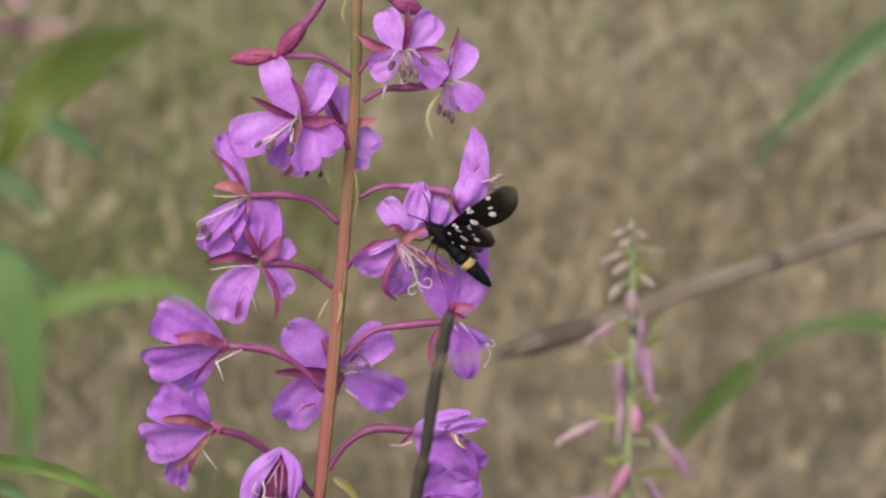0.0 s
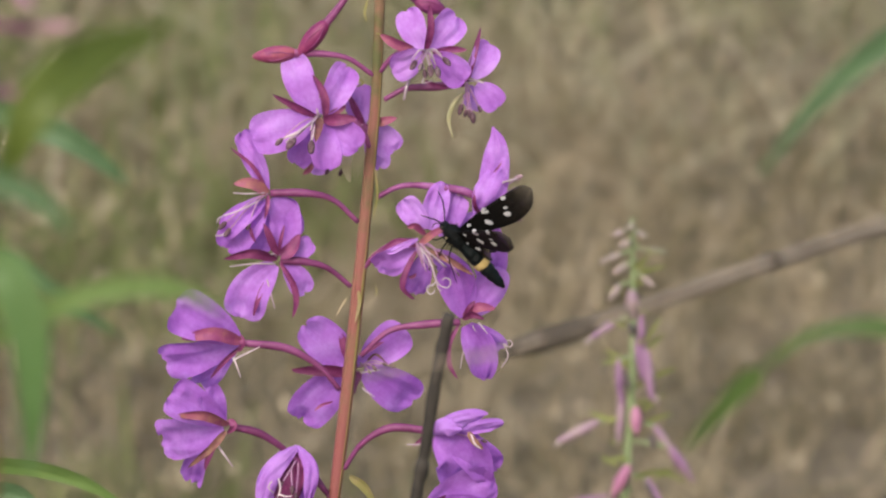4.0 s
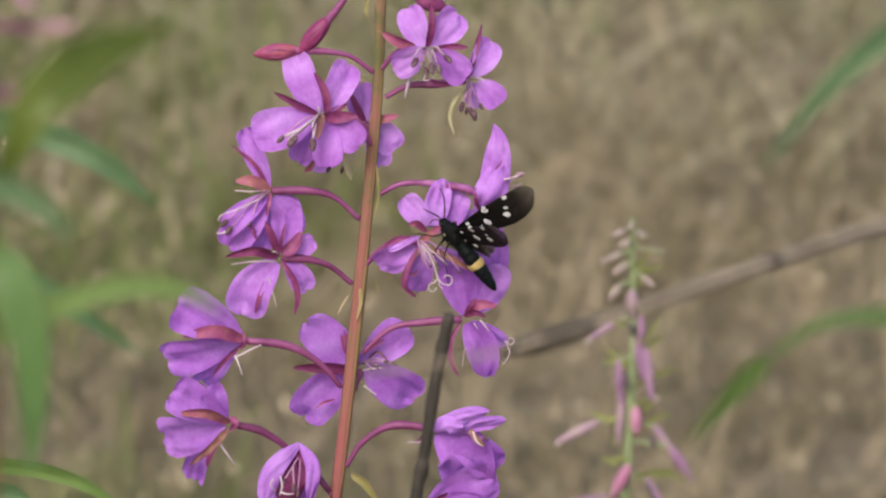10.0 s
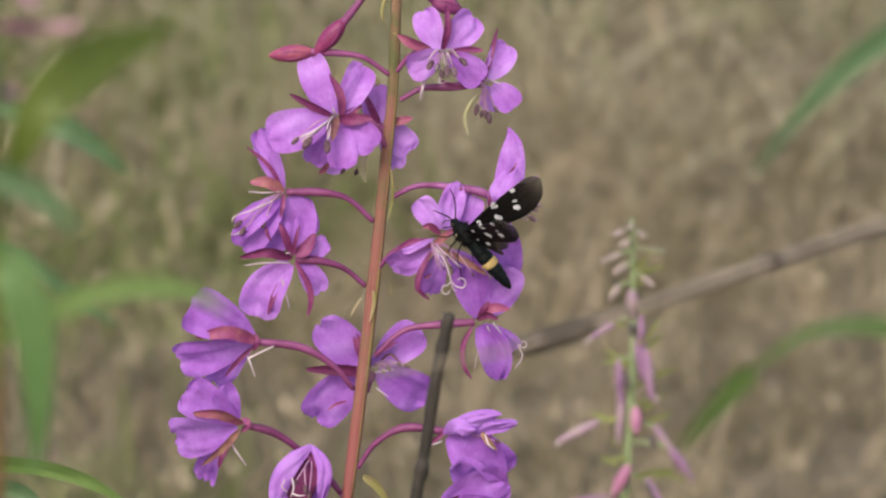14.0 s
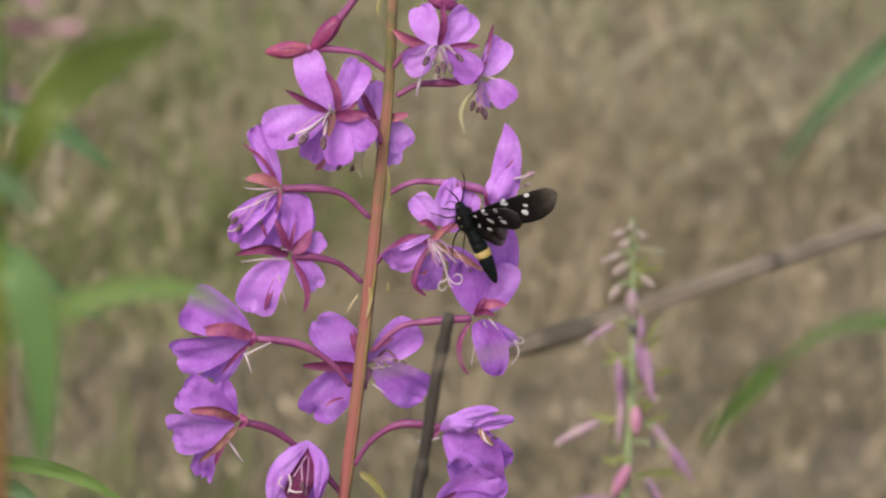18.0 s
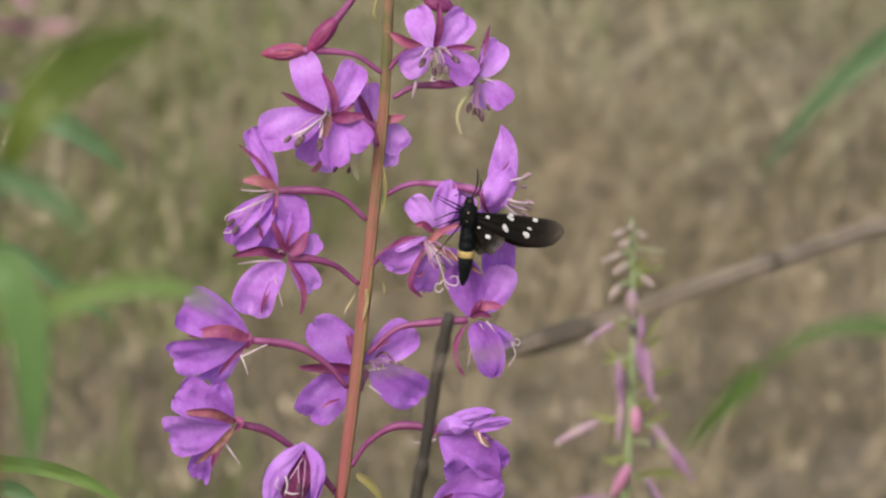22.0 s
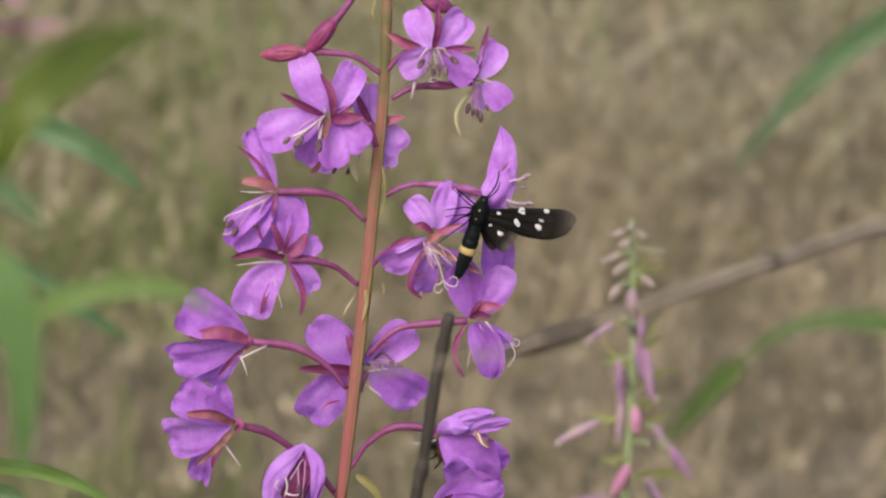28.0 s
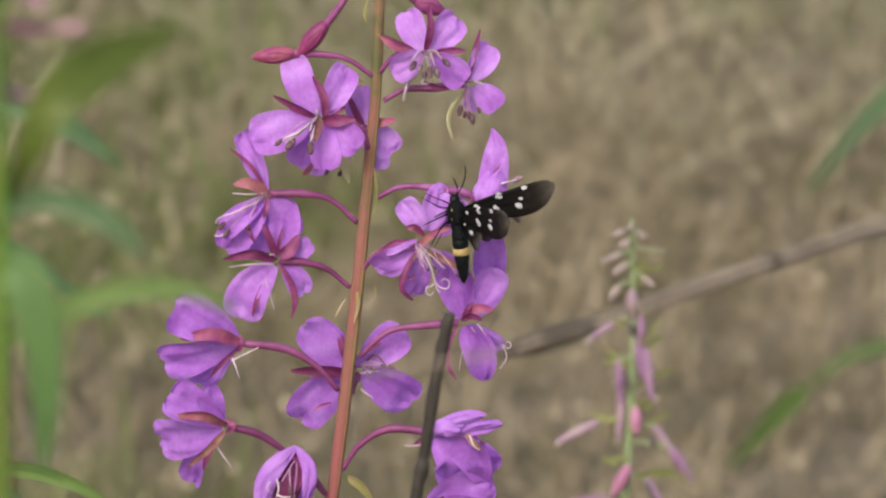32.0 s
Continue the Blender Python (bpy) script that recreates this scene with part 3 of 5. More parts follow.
flower((538, 806, -6), [(602, 884, 5), (588, 866, 0), (565, 836, -6), (542, 808, -8)],
       # sepal blades added inside the hood to fill its mouth with dark red
       [], [(522, 876, 26, 46), (534, 866, 40, 14)], [(510, 850, 60, 12), (528, 860, 64, 15), (534, 872, 60, 12)],
       bent=(([(538, 784, 16), (490, 834, 40), (472, 892, 40)], 38, PETAL), ([(538, 784, 18), (562, 826, 46), (556, 888, 48)], 27, PETAL), ([(540, 788, -8), (526, 840, -24), (514, 910, -20)], 92, PETAL), ([(536, 796, 4), (524, 842, 4), (518, 900, 4)], 66, SEPAL)),
       white=(([(504, 842, 66), (507, 860, 70), (502, 876, 68)], 2.4), ([(504, 870, 70), (516, 874, 74), (528, 873, 70)], 2.4), ([(492, 846, 64), (486, 858, 68), (496, 868, 68)], 1.8)))
flower((648, 645, -42), [(636, 690, -10), (640, 672, -22), (646, 655, -36)],
       [([(642, 648, -42), (602, 612, -28), (550, 568, -14)], 74, 6), ([(640, 656, -42), (586, 690, -50), (542, 738, -86)], 80, 0), ([(652, 640, -42), (694, 606, -32), (730, 578, -26)], 70, -8), ([(654, 652, -42), (700, 676, -50), (744, 702, -82)], 80, 6)],
       [],
       [(690, 640, -18, 10), (704, 643, -16, 11), (672, 646, -16, 12), (664, 652, -14, 9)],
       bent=(([(640, 648, -34), (624, 612, -24), (614, 584, -26)], 20, SEPAL), ([(636, 654, -34), (584, 648, -20), (528, 650, -24)], 25, SEPAL), ([(656, 640, -30), (676, 622, -16), (700, 642, -18)], 5, WITHERED), ([(600, 706, -34), (580, 712, -26), (568, 722, -26)], 5, SEPAL_PALE), ([(650, 625, -30), (668, 612, -22), (690, 600, -24)], 9, SEPAL)),
       white=(([(652, 682, -20), (662, 690, -16), (674, 698, -18)], 2.0), ([(650, 655, -24), (668, 652, -12), (684, 650, -14)], 1.8)))
flower((752, 426, 25), [(655, 470, 6), (680, 443, 12), (708, 428, 18), (744, 422, 23)],
       [([(764, 400, 28), (746, 376, 34), (724, 348, 30)], 46, 0), ([(772, 402, 24), (782, 362, 24), (795, 316, 6)], 48, 10, (0.5, 0.85)), ([(784, 410, 12), (808, 378, 6), (824, 340, -10)], 50, 5), ([(748, 432, 28), (712, 452, 40), (678, 470, 14)], 56, -12),
        # last, narrow one: added strip standing in for the left petal's lit folded edge
        ([(762, 446, 20), (754, 480, 10), (744, 514, -20)], 46, 0), ([(780, 440, 10), (810, 466, -6), (836, 500, -40)], 52, 5), ([(752, 418, 34), (726, 430, 52), (696, 443, 54)], 13, 10)],
       [], [(760, 468, 58, 0), (771, 470, 62, 6), (782, 466, 62, 7), (800, 470, 58, 0), (822, 480, 54, 7), (758, 456, 54, 6), (766, 476, 64, 0), (788, 452, 60, 0), (776, 448, 62, 6), (752, 450, 58, 0)],
       [(758, 434, 40), (774, 462, 64), (784, 494, 68)],
       curls=([(784, 493, 68), (778, 499, 72)] + [(774 + 7 * math.cos(a), 508 - 8 * math.sin(a), 72) for a in (1.2, 2.2, 3.2, 4.3, 5.3, 6.2)],
              [(784, 493, 68), (792, 502, 72)] + [(801 + 8 * math.cos(a), 496 - 9 * math.sin(a), 72) for a in (-2.2, -1.2, -0.2, 0.8, 1.8, 2.6)],
              [(784, 494, 68), (787, 506, 66), (793, 511, 66)]), ruffle=0.12,
       bent=(([(754, 428, 34), (780, 408, 52), (818, 393, 54)], 13, SEPAL_PALE), ([(748, 440, 34), (728, 484, 50), (726, 506, 52), (745, 525, 50)], 12, SEPAL), ([(770, 438, 36), (810, 458, 50), (848, 482, 44)], 12, WITHERED), ([(764, 410, 32), (746, 394, 44), (732, 398, 42)], 14, SEPAL_PALE),
             ([(752, 430, 34), (716, 424, 46), (690, 436, 40)], 14, SEPAL), ([(748, 480, 40), (740, 486, 44), (734, 484, 42)], 6, SEPAL)),
       white=(([(756, 434, 44), (768, 452, 66), (780, 478, 66)], 1.5), ([(756, 436, 44), (776, 446, 66), (802, 468, 60)], 1.4), ([(756, 432, 44), (762, 452, 64), (770, 466, 64)], 1.5)))
flower((864, 366, 4), [(678, 345, 4), (720, 325, 5), (775, 325, 4), (832, 334, 0), (856, 344, 0)],
       [([(868, 374, 0), (878, 430, -14), (880, 490, -36)], 62, -12), ([(858, 372, -8), (838, 388, -16), (812, 402, -24)], 40, 0)],
       [], [(926, 312, 14, 17), (922, 330, 8, 11), (932, 357, 14, 15), (926, 380, 8, 15), (930, 366, 10, 11)], shape=(0.55, 0.45), ruffle=0.12,
       bent=(([(884, 220, 10), (890, 246, 18), (888, 286, 26), (880, 336, 24), (860, 376, 8)], 52, PETAL, (0.85, 0.42)), ([(852, 374, 16), (874, 345, 44), (902, 294, 26)], 56, PETAL), ([(862, 376, 20), (852, 356, 38), (852, 332, 34)], 8, SEPAL), ([(886, 300, 44), (893, 292, 46), (899, 282, 42)], 4, SEPAL_PALE)),
       white=(([(888, 322, 30), (910, 316, 36), (926, 312, 26)], 2.6), ([(886, 346, 26), (908, 356, 32), (930, 358, 22)], 3.6), ([(884, 352, 24), (900, 370, 30), (918, 384, 20)], 3.2), ([(888, 350, 22), (908, 364, 26), (930, 370, 16)], 2.0)), young=True)
under_bee = flower((830, 562, 5), [(650, 625, 5), (700, 581, 5), (760, 570, 5), (826, 565, 5)],
       [([(834, 556, 5), (824, 512, 10), (806, 464, 10)], 66, 8), ([(848, 552, 4), (874, 512, 6), (890, 466, 4)], 62, 10), ([(838, 570, 8), (862, 612, 4), (868, 668, -24)], 60, 8, (0.45, 0.8)), ([(842, 570, 6), (876, 592, 2), (898, 612, -18)], 42, 15)],
       [], [],
       curls=([(902, 604, 24), (906, 606, 24)] + [(912 + 6 * math.cos(a), 604 - 6 * math.sin(a), 24) for a in (-2.4, -1.2, 0, 1.2, 2.2)], [(902, 604, 24), (910, 622, 24), (908, 632, 24), (898, 646, 24)]), ruffle=0.1,
       bent=(([(832, 556, 20), (858, 540, 36), (888, 542, 34)], 18, SEPAL_PALE), ([(830, 560, 20), (848, 552, 38), (868, 560, 40)], 14, SEPAL), ([(822, 572, 12), (806, 606, 22), (807, 640, 22), (821, 666, 18)], 10, SEPAL), ([(834, 556, 22), (842, 540, 34), (852, 528, 30)], 9, SEPAL)),
       white=(([(858, 566, 34), (866, 576, 38), (874, 586, 34)], 1.8), ([(848, 572, 34), (850, 577, 38), (854, 582, 36)], 1.5), ([(836, 600, 4), (830, 624, 6), (826, 648, 2)], 1.4)))
flower((775, 760, 10), [(620, 825, 5), (650, 782, 6), (700, 753, 8), (772, 758, 10)],
       [([(786, 760, 14), (828, 798, 24), (832, 852, -26)], 102, 0), ([(800, 768, 10), (850, 800, 14), (884, 832, -6)], 70, -15)],
       [(742, 785, 4, 8), (800, 746, 18, 14)], [(866, 776, 40, 10)], ruffle=0.13, shape=(0.42, 0.36),
       bent=(([(778, 756, 20), (818, 742, 54), (872, 728, 40)], 32, PETAL), ([(790, 762, 16), (846, 754, 44), (902, 744, 32)], 24, PETAL), ([(772, 764, 24), (796, 752, 56), (828, 752, 54)], 34, PETAL), ([(840, 760, 40), (852, 778, 52), (866, 790, 48)], 12, WITHERED)),
       white=(([(845, 764, 44), (852, 782, 56), (862, 790, 54)], 2.4), ([(770, 776, 16), (752, 782, 20), (730, 782, 16)], 2.2)))
flower((758, 900, 0), [(606, 960, 2), (650, 925, 4), (700, 902, 2), (754, 900, 0)],
       [([(770, 898, 0), (826, 866, 14), (888, 846, 2)], 84, 12), ([(770, 904, 0), (820, 910, 10), (868, 922, -6)], 96, 0), ([(764, 908, 0), (785, 945, 6), (800, 985, -6)], 90, 0)], ruffle=0.13, shape=(0.42, 0.36),
       bent=(([(766, 896, 14), (784, 882, 30), (800, 872, 24)], 14, SEPAL),))


def bud(pod, a, b, width, mat=BUD):
    """A closed bud at the end of its pod."""
    holder = part("flower_bud", tube([F(p) for p in pod], [4.5 * G, 4.5 * G, 6.5 * G, 8 * G], 8, 6), POD, fireweed)
    a, b = F(a), F(b)
    part("bud_tip", add_blob(bmesh.new(), a.lerp(b, 0.5), b - a, (b - a).length * 1.12, width * G, 12, 10, 0.35), mat, holder)
    side = Vector((0, -1, 0)).cross((b - a).normalized())
    for e in (-0.22, 0.24):
        part("sepal_seam", tube([a.lerp(b, 0.05) + Vector((0, -width * 0.34 * G, 0)), a.lerp(b, 0.5) + side * (e * width * G) + Vector((0, -width * 0.44 * G, 0)), b + Vector((0, -width * 0.06 * G, 0))], [0.8 * G, 1.6 * G, 0.7 * G], 5, 4), SEPAL, holder)


bud([(672, 128, 4), (627, 98, 10), (580, 90, 14), (532, 89, 16)], (534, 88, 16), (462, 95, 18), 32)
bud([(656, -60, 4), (636, -25, 8), (612, 8, 12), (588, 38, 14)], (590, 34, 14), (541, 92, 18), 33)
bud([(690, -30, 0), (712, -28, -4), (735, -15, -8), (752, -4, -10)], (748, -6, -10), (798, 14, -12), 34, SEPAL)
bud([(694, -150, 0), (715, -165, 4), (740, -160, 6), (760, -140, 6)], (758, -142, 6), (800, -100, 8), 26)
bud([(692, -220, 0), (670, -240, -4), (645, -235, -4), (628, -215, -4)], (630, -218, -4), (596, -170, -4), 24)
bud([(696, -300, 0), (712, -318, 4), (728, -312, 6), (738, -296, 6)], (736, -298, 6), (756, -262, 6), 18)
bud([(696, -360, 0), (684, -376, 0), (672, -368, 0), (664, -354, 0)], (665, -356, 0), (650, -326, 0), 15)

for a, m, b, w in (((664, -8, 6), (658, 18, 12), (662, 34, 14), 6), ((646, 510, 12), (648, 530, 14), (640, 566, 16), 7.5), ((626, 522, 4), (614, 540, 8), (606, 556, 10), 4.5),
                   ((675, 290, 8), (680, 340, 10), (672, 382, 10), 5), ((630, 838, 6), (652, 852, 16), (676, 886, 20), 20), ((640, 128, 4), (655, 142, 8), (640, 150, 10), 4),
                   ((676, 500, 8), (678, 512, 8), (676, 520, 8), 3), ((690, 66, 8), (686, 58, 10), (678, 54, 12), 5)):
    part("bract", blade(smooth_line([F(a), F(m), F(b)], 6), w * G, (0.35, 0.55), turn=25, fold=0.3, across=4), BRACT, fireweed, "yellow-green withered bract")

# ---- the nine-spotted moth ----
moth = tagged(new("moth"), "black moth with white-spotted wings and a yellow-belted abdomen", "moth")


def fuzz(centre, size, count, length, seed):
    """Short hairs that stand off a rounded body."""
    rng = random.Random(seed)
    hair = bmesh.new()
    for k in range(count):
        d = Vector((rng.gauss(0, 1), rng.gauss(0, 1), rng.gauss(0, 1))).normalized()
        root = Vector(centre) + Vector((d.x * size[0], d.y * size[1], d.z * size[2]))
        tip = root + (d + Vector((0.6 + 0.3 * rng.gauss(0, 1), 0.3 * rng.gauss(0, 1), 0))).normalized() * (rng.uniform(0.6, 1.3) * length)
        side = d.orthogonal().normalized() * (0.11 * length)
        other = d.cross(side)
        base = [hair.verts.new(root + side), hair.verts.new(root - side * 0.5 + other * 0.8), hair.verts.new(root - side * 0.5 - other * 0.8)]
        top = hair.verts.new(tip)
        for q in range(3):
            hair.faces.new((base[q], base[(q + 1) % 3], top))
    return hair


def moth_parts():
    def V(x, y, z):
        return Vector((x, y, z)) * G

    # own space: x to the tail, z to the back, y to its side; the wings' hinge is the origin
    b = add_blob(bmesh.new(), V(2, 0, 0), (1, 0, 0), 52 * G, 33 * G, 16, 14)
    for v in b.verts:
        v.co += v.co.normalized() * (2.4 * G * noise.noise(v.co * 9000))
    thorax = part("thorax", b, MOTH_BODY, moth)
    hair = fuzz(V(2, 0, 0), (25 * G, 15.5 * G, 15.5 * G), 340, 7.5 * G, 11)
    part("thorax_hair", hair, MOTH_BODY, thorax)
    head = part("head", add_blob(bmesh.new(), V(-25, 0, -1), (1, 0, 0), 17 * G, 18 * G, 12, 10), MOTH_BODY, moth)
    for e in (-1, 1):
        part("eye", add_blob(bmesh.new(), V(-27, 6.5 * e, -1), (0, e, 0), 7 * G, 8 * G, 10, 8), BEE_DARK, head)
        part("antenna", tube([V(-31, 4 * e, 3), V(-46, 14 * e, 11), V(-61, 25 * e, 14), V(-76, 33 * e, 12)], [1.2 * G, 1.3 * G, 1.2 * G, 0.8 * G], 6, 5), MOTH_BODY, moth)
    part("proboscis", tube([V(-33, 0, -5), V(-38, 0, -16), V(-34, 0, -28)], [1.0 * G, 0.8 * G], 5, 4), BEE_DARK, head)
    b = bmesh.new()
    x = [18 + i * 2.8 for i in range(41)]
    rad = [(9.4 + 4.6 * math.sin(math.pi * min(1, (q - 10) / 100))) * (1 - 0.92 * max(0, (q - 100) / 31) ** 2.6) * (1 - 0.10 * (0.5 + 0.5 * math.cos((q - 18) * math.tau / 15)) ** 6) * G + 0.6 * G for q in x]
    add_tube(b, [V(q, 0, -1 + 2.5 * math.sin(q * 0.02)) for q in x], rad, 14)
    part("abdomen", b, MOTH_TAIL, moth, "black abdomen with a blue-green sheen")
    part("back_mark", add_blob(bmesh.new(), V(24, 0, 9), (1, 0, 0), 8 * G, 6 * G, 8, 6), MOTH_MARK, moth, "pale yellow mark")
    for q, w, mat, nm in ((70, 12, MOTH_BELT, "belt"),):
        r = 14.9
        part(nm, tube([V(q - w / 2, 0, 1.2), V(q, 0, 1.4), V(q + w / 2, 0, 1.2)], [r * G, (r + 0.5) * G, r * G], 16, 3), mat, moth, "yellow belt")
    for e in (-1, 1):
        for q, z in ((-9, -3), (7, -4)):
            part("side_mark", add_blob(bmesh.new(), V(q, 14.2 * e, z), (1, 0, 0.4), 5.0 * G, 3.2 * G, 8, 6), MOTH_MARK, moth, "pale yellow mark")
        for q, reach, back in ((-10, 30, -16), (-2, 52, 16), (8, 66, 50)):
            part("leg", tube([V(q, 6 * e, -9), V(q + back * 0.3, (8 + reach * 0.25) * e, -24), V(q + back * 0.75, (4 + reach * 0.3) * e, -40), V(q + back * 1.3, (1 + reach * 0.35) * e, -58)],
                             [1.5 * G, 1.35 * G, 1.0 * G, 0.6 * G], 6, 5), MOTH_BODY, moth)
    for e in (-1, 1):
        front = [-4, -8, -11, -13, -14, -15, -15.5, -15.5, -14]
        rear = [8, 16, 24, 31, 37, 41, 40, 32, 16]
        bmw = blade([V(180 * (1 - (1 - i / 24) ** 1.8), 0, 0) for i in range(25)], 2 * G, (1e-6, 1e-6), face=(0, 0, 1), across=10)
        for v in bmw.verts:
            u = v.co.x / G / 180
            k = 0.5 - 0.5 * v.co.y / G
            v.co.y = G * ((1 - k) * float(np.interp(u, np.linspace(0, 1, 9), rear)) + k * float(np.interp(u, np.linspace(0, 1, 9), front)))
            v.co.y = 1 * G + (v.co.y - 1 * G) * math.sqrt(max(0.0, 1 - max(0.0, (u - 0.88) / 0.12) ** 2))
            v.co.z = 1.5 * G * math.sin(u * 3 + k * 2) + 0.8 * G * math.sin(k * 19)
        wing = part("wing", bmw, MOTH_WING, moth)
        th = wing.modifiers.new("thickness", "SOLIDIFY")
        th.thickness, th.offset = 1.2 * G, 0
        d = Vector((0.76, 0.65, 0)).normalized()
        hind = part("hindwing", blade([V(2, 6, -2.2 * e) + d * (74 * G * s) for s in spread(10)], 46 * G, (0.55, 0.3), face=(0, 0, 1), cup=0.05, ruffle=0.03, seed=5.0, across=6), MOTH_WING, wing)
        th = hind.modifiers.new("thickness", "SOLIDIFY")
        th.thickness, th.offset = 1.0 * G, 0
        for px, py, l, w, turn, on in ((36, -2, 10, 7, 10, 0), (80, -9, 18, 15, 20, 0), (70, 13, 20, 11, 60, 0), (126, -11, 13, 10, 10, 0), (116, 7, 12, 6, 20, 0), (110, 19, 18, 12, 40, 0), (38, 34, 14, 10, 20, 1), (20, 20, 7, 5, 0, 1)):
            bmw = bmesh.new()
            rows = []
            for z in (-1.9, 1.9):
                row = []
                for i in range(10):
                    a = i * math.tau / 10
                    r = 0.74 / (abs(math.cos(a)) ** 3 + abs(math.sin(a)) ** 3) ** (1 / 3) * (1 + 0.14 * math.sin(i * 2.3 + px))
                    q = Matrix.Rotation(radians(turn), 3, "Z") @ V(0.5 * l * r * math.cos(a), 0.5 * w * r * math.sin(a), 0)
                    u, k = px / 172, 0.5 - py / 60
                    row.append(bmw.verts.new(q + V(px, py, z + (-2.2 * e if on else 1.5 * math.sin(u * 3 + k * 2)))))
                rows.append(row)
            bmw.faces.new(rows[0][::-1])
            bmw.faces.new(rows[1])
            for i in range(10):
                bmw.faces.new((rows[0][i], rows[0][(i + 1) % 10], rows[1][(i + 1) % 10], rows[1][i]))
            part("wing_spot", bmw, MOTH_SPOT, wing, "white translucent wing spot", smooth=False)
        yield wing


NEAR_WING, FAR_WING = moth_parts()

# ---- the honey bee ----
bee = tagged(new("honey_bee"), "small brown fuzzy honey bee with amber wings", "bee")


def bee_parts():
    def V(x, y, z):
        return Vector((x, y, z)) * (1.3 * G)

    g = 1.3 * G
    thorax = part("thorax", add_blob(bmesh.new(), V(-12, 0, 0), (1, 0, 0), 30 * g, 29 * g), BEE_FUR, bee)
    part("thorax_hair", fuzz(V(-12, 0, 0), (14 * g, 13.5 * g, 13.5 * g), 520, 6.5 * g, 3), BEE_FUR, thorax, "pale brown fuzz")
    head = part("head", add_blob(bmesh.new(), V(-31, 0, -5), (1, 0, -0.5), 13 * g, 19 * g), BEE_DARK, bee)
    part("head_hair", fuzz(V(-30, 0, -4), (6 * g, 8.5 * g, 8 * g), 160, 4 * g, 5), BEE_FUR, head)
    for e in (-1, 1):
        part("eye", add_blob(bmesh.new(), V(-32, 7 * e, -4), (0.3, e, -0.2), 6 * g, 10 * g, 10, 8), MOTH_BODY, head)
        part("antenna", tube([V(-36, 3 * e, -3), V(-43, 6 * e, -2), V(-49, 9 * e, -9)], [1.1 * g, 0.8 * g], 5, 3), BEE_DARK, head)
    b = bmesh.new()
    x = [4 + i * 2.0 for i in range(26)]
    rad = [(13.5 * math.sin(math.pi * min(1.0, 0.18 + 0.5 * i / 14)) if i < 14 else 13.5 * math.cos((i - 10) / 15.6 * math.pi / 2)) * (1 - 0.09 * (0.5 + 0.5 * math.cos(i * math.tau / 5)) ** 5) * g + 0.5 * g for i in range(26)]
    add_tube(b, [V(q, 0, 1 - 0.10 * q - 0.0022 * q * q) for q in x], rad, 14)
    part("abdomen", b, BEE_DARK, bee, "dark banded abdomen")
    for i in (3, 8, 13, 18):
        part("hair_band", tube([V(x[i] - 1.6, 0, 1 - 0.10 * x[i] - 0.0022 * x[i] ** 2), V(x[i], 0, 1 - 0.10 * x[i] - 0.0022 * x[i] ** 2), V(x[i] + 1.4, 0, 1 - 0.10 * x[i] - 0.0022 * x[i] ** 2)], [rad[i] * 0.98, rad[i] * 1.05, rad[i] * 0.98], 14, 3, 0.3), BEE_BAND, bee, "greyish hair band")
    for e in (-1, 1):
        part("wing", blade(smooth_line([V(-8, 8 * e, 11), V(16, 17 * e, 15), V(46, 24 * e, 9)], 5), 19 * g, (0.5, 0.35), face=(0, 0, 1), ruffle=0.02, across=5), BEE_WING, bee)
        part("hindwing", blade(smooth_line([V(-2, 8 * e, 10), V(12, 16 * e, 12), V(31, 24 * e, 7)], 5), 14 * g, (0.5, 0.35), face=(0, 0, 1), ruffle=0.02, across=5), BEE_WING, bee)
        for q, back in ((-20, -6), (-11, 4), (-2, 16)):
            part("leg", tube([V(q, 8 * e, -9), V(q + back * 0.4, 15 * e, -15), V(q + back * 0.8, 14 * e, -22), V(q + back * 1.3, 12 * e, -28)], [1.7 * g, 1.6 * g, 1.9 * g, 0.8 * g], 6, 4), BEE_DARK, bee)


bee_parts()

# ---- the fireweed in bud behind ----
YB = 1.60
GB = G * YB / Y0
budding = tagged(new("budding_fireweed"), "pale pink fireweed spike still in bud on a green stem", "flower")
foot = at(1096, 1000, YB)
foot.z = 0
budding.location = foot


def B(x, y, z=0):
    return at(x, y, YB - z * GB) - foot


part("stem", tube([Vector((0, 0, -0.02)), B(1096, 1600), B(1104, 900), B(1114, 760), B(1121, 600), B(1121, 500), B(1118, 405)], [0.0030, 0.0024, 7.5 * GB, 7 * GB, 6.5 * GB, 5.5 * GB, 3 * GB], 8, 6), BG_STEM, budding)
rb = random.Random(7)
LOWER_BUDS = ((1094, 567, 1042, 601, 18, 0), (1118, 516, 1120, 562, 28, 0), (1094, 638, 1099, 718, 18, 0), (1102, 690, 1094, 784, 18, 0), (1126, 598, 1137, 670, 18, 0), (1133, 550, 1138, 628, 17, 0),
              (1143, 620, 1153, 708, 23, 0), (1057, 747, 984, 784, 22, 0), (1125, 722, 1126, 768, 27, 1), (1158, 754, 1190, 800, 18, 0), (1184, 790, 1226, 850, 24, 0), (1112, 826, 1084, 880, 28, 1), (1078, 878, 1010, 886, 10, 0))
UPPER_BUDS = ((1144, 848, 1174, 895, 16, 0), (1112, 468, 1092, 480, 24, 0), (1100, 450, 1070, 462, 20, 0), (1116, 428, 1094, 438, 22, 0), (1134, 442, 1172, 446, 19, 0), (1098, 505, 1078, 532, 20, 0),
              (1136, 490, 1158, 508, 18, 0), (1114, 396, 1120, 410, 26, 0), (1126, 412, 1146, 420, 18, 0), (1106, 410, 1084, 416, 16, 0))
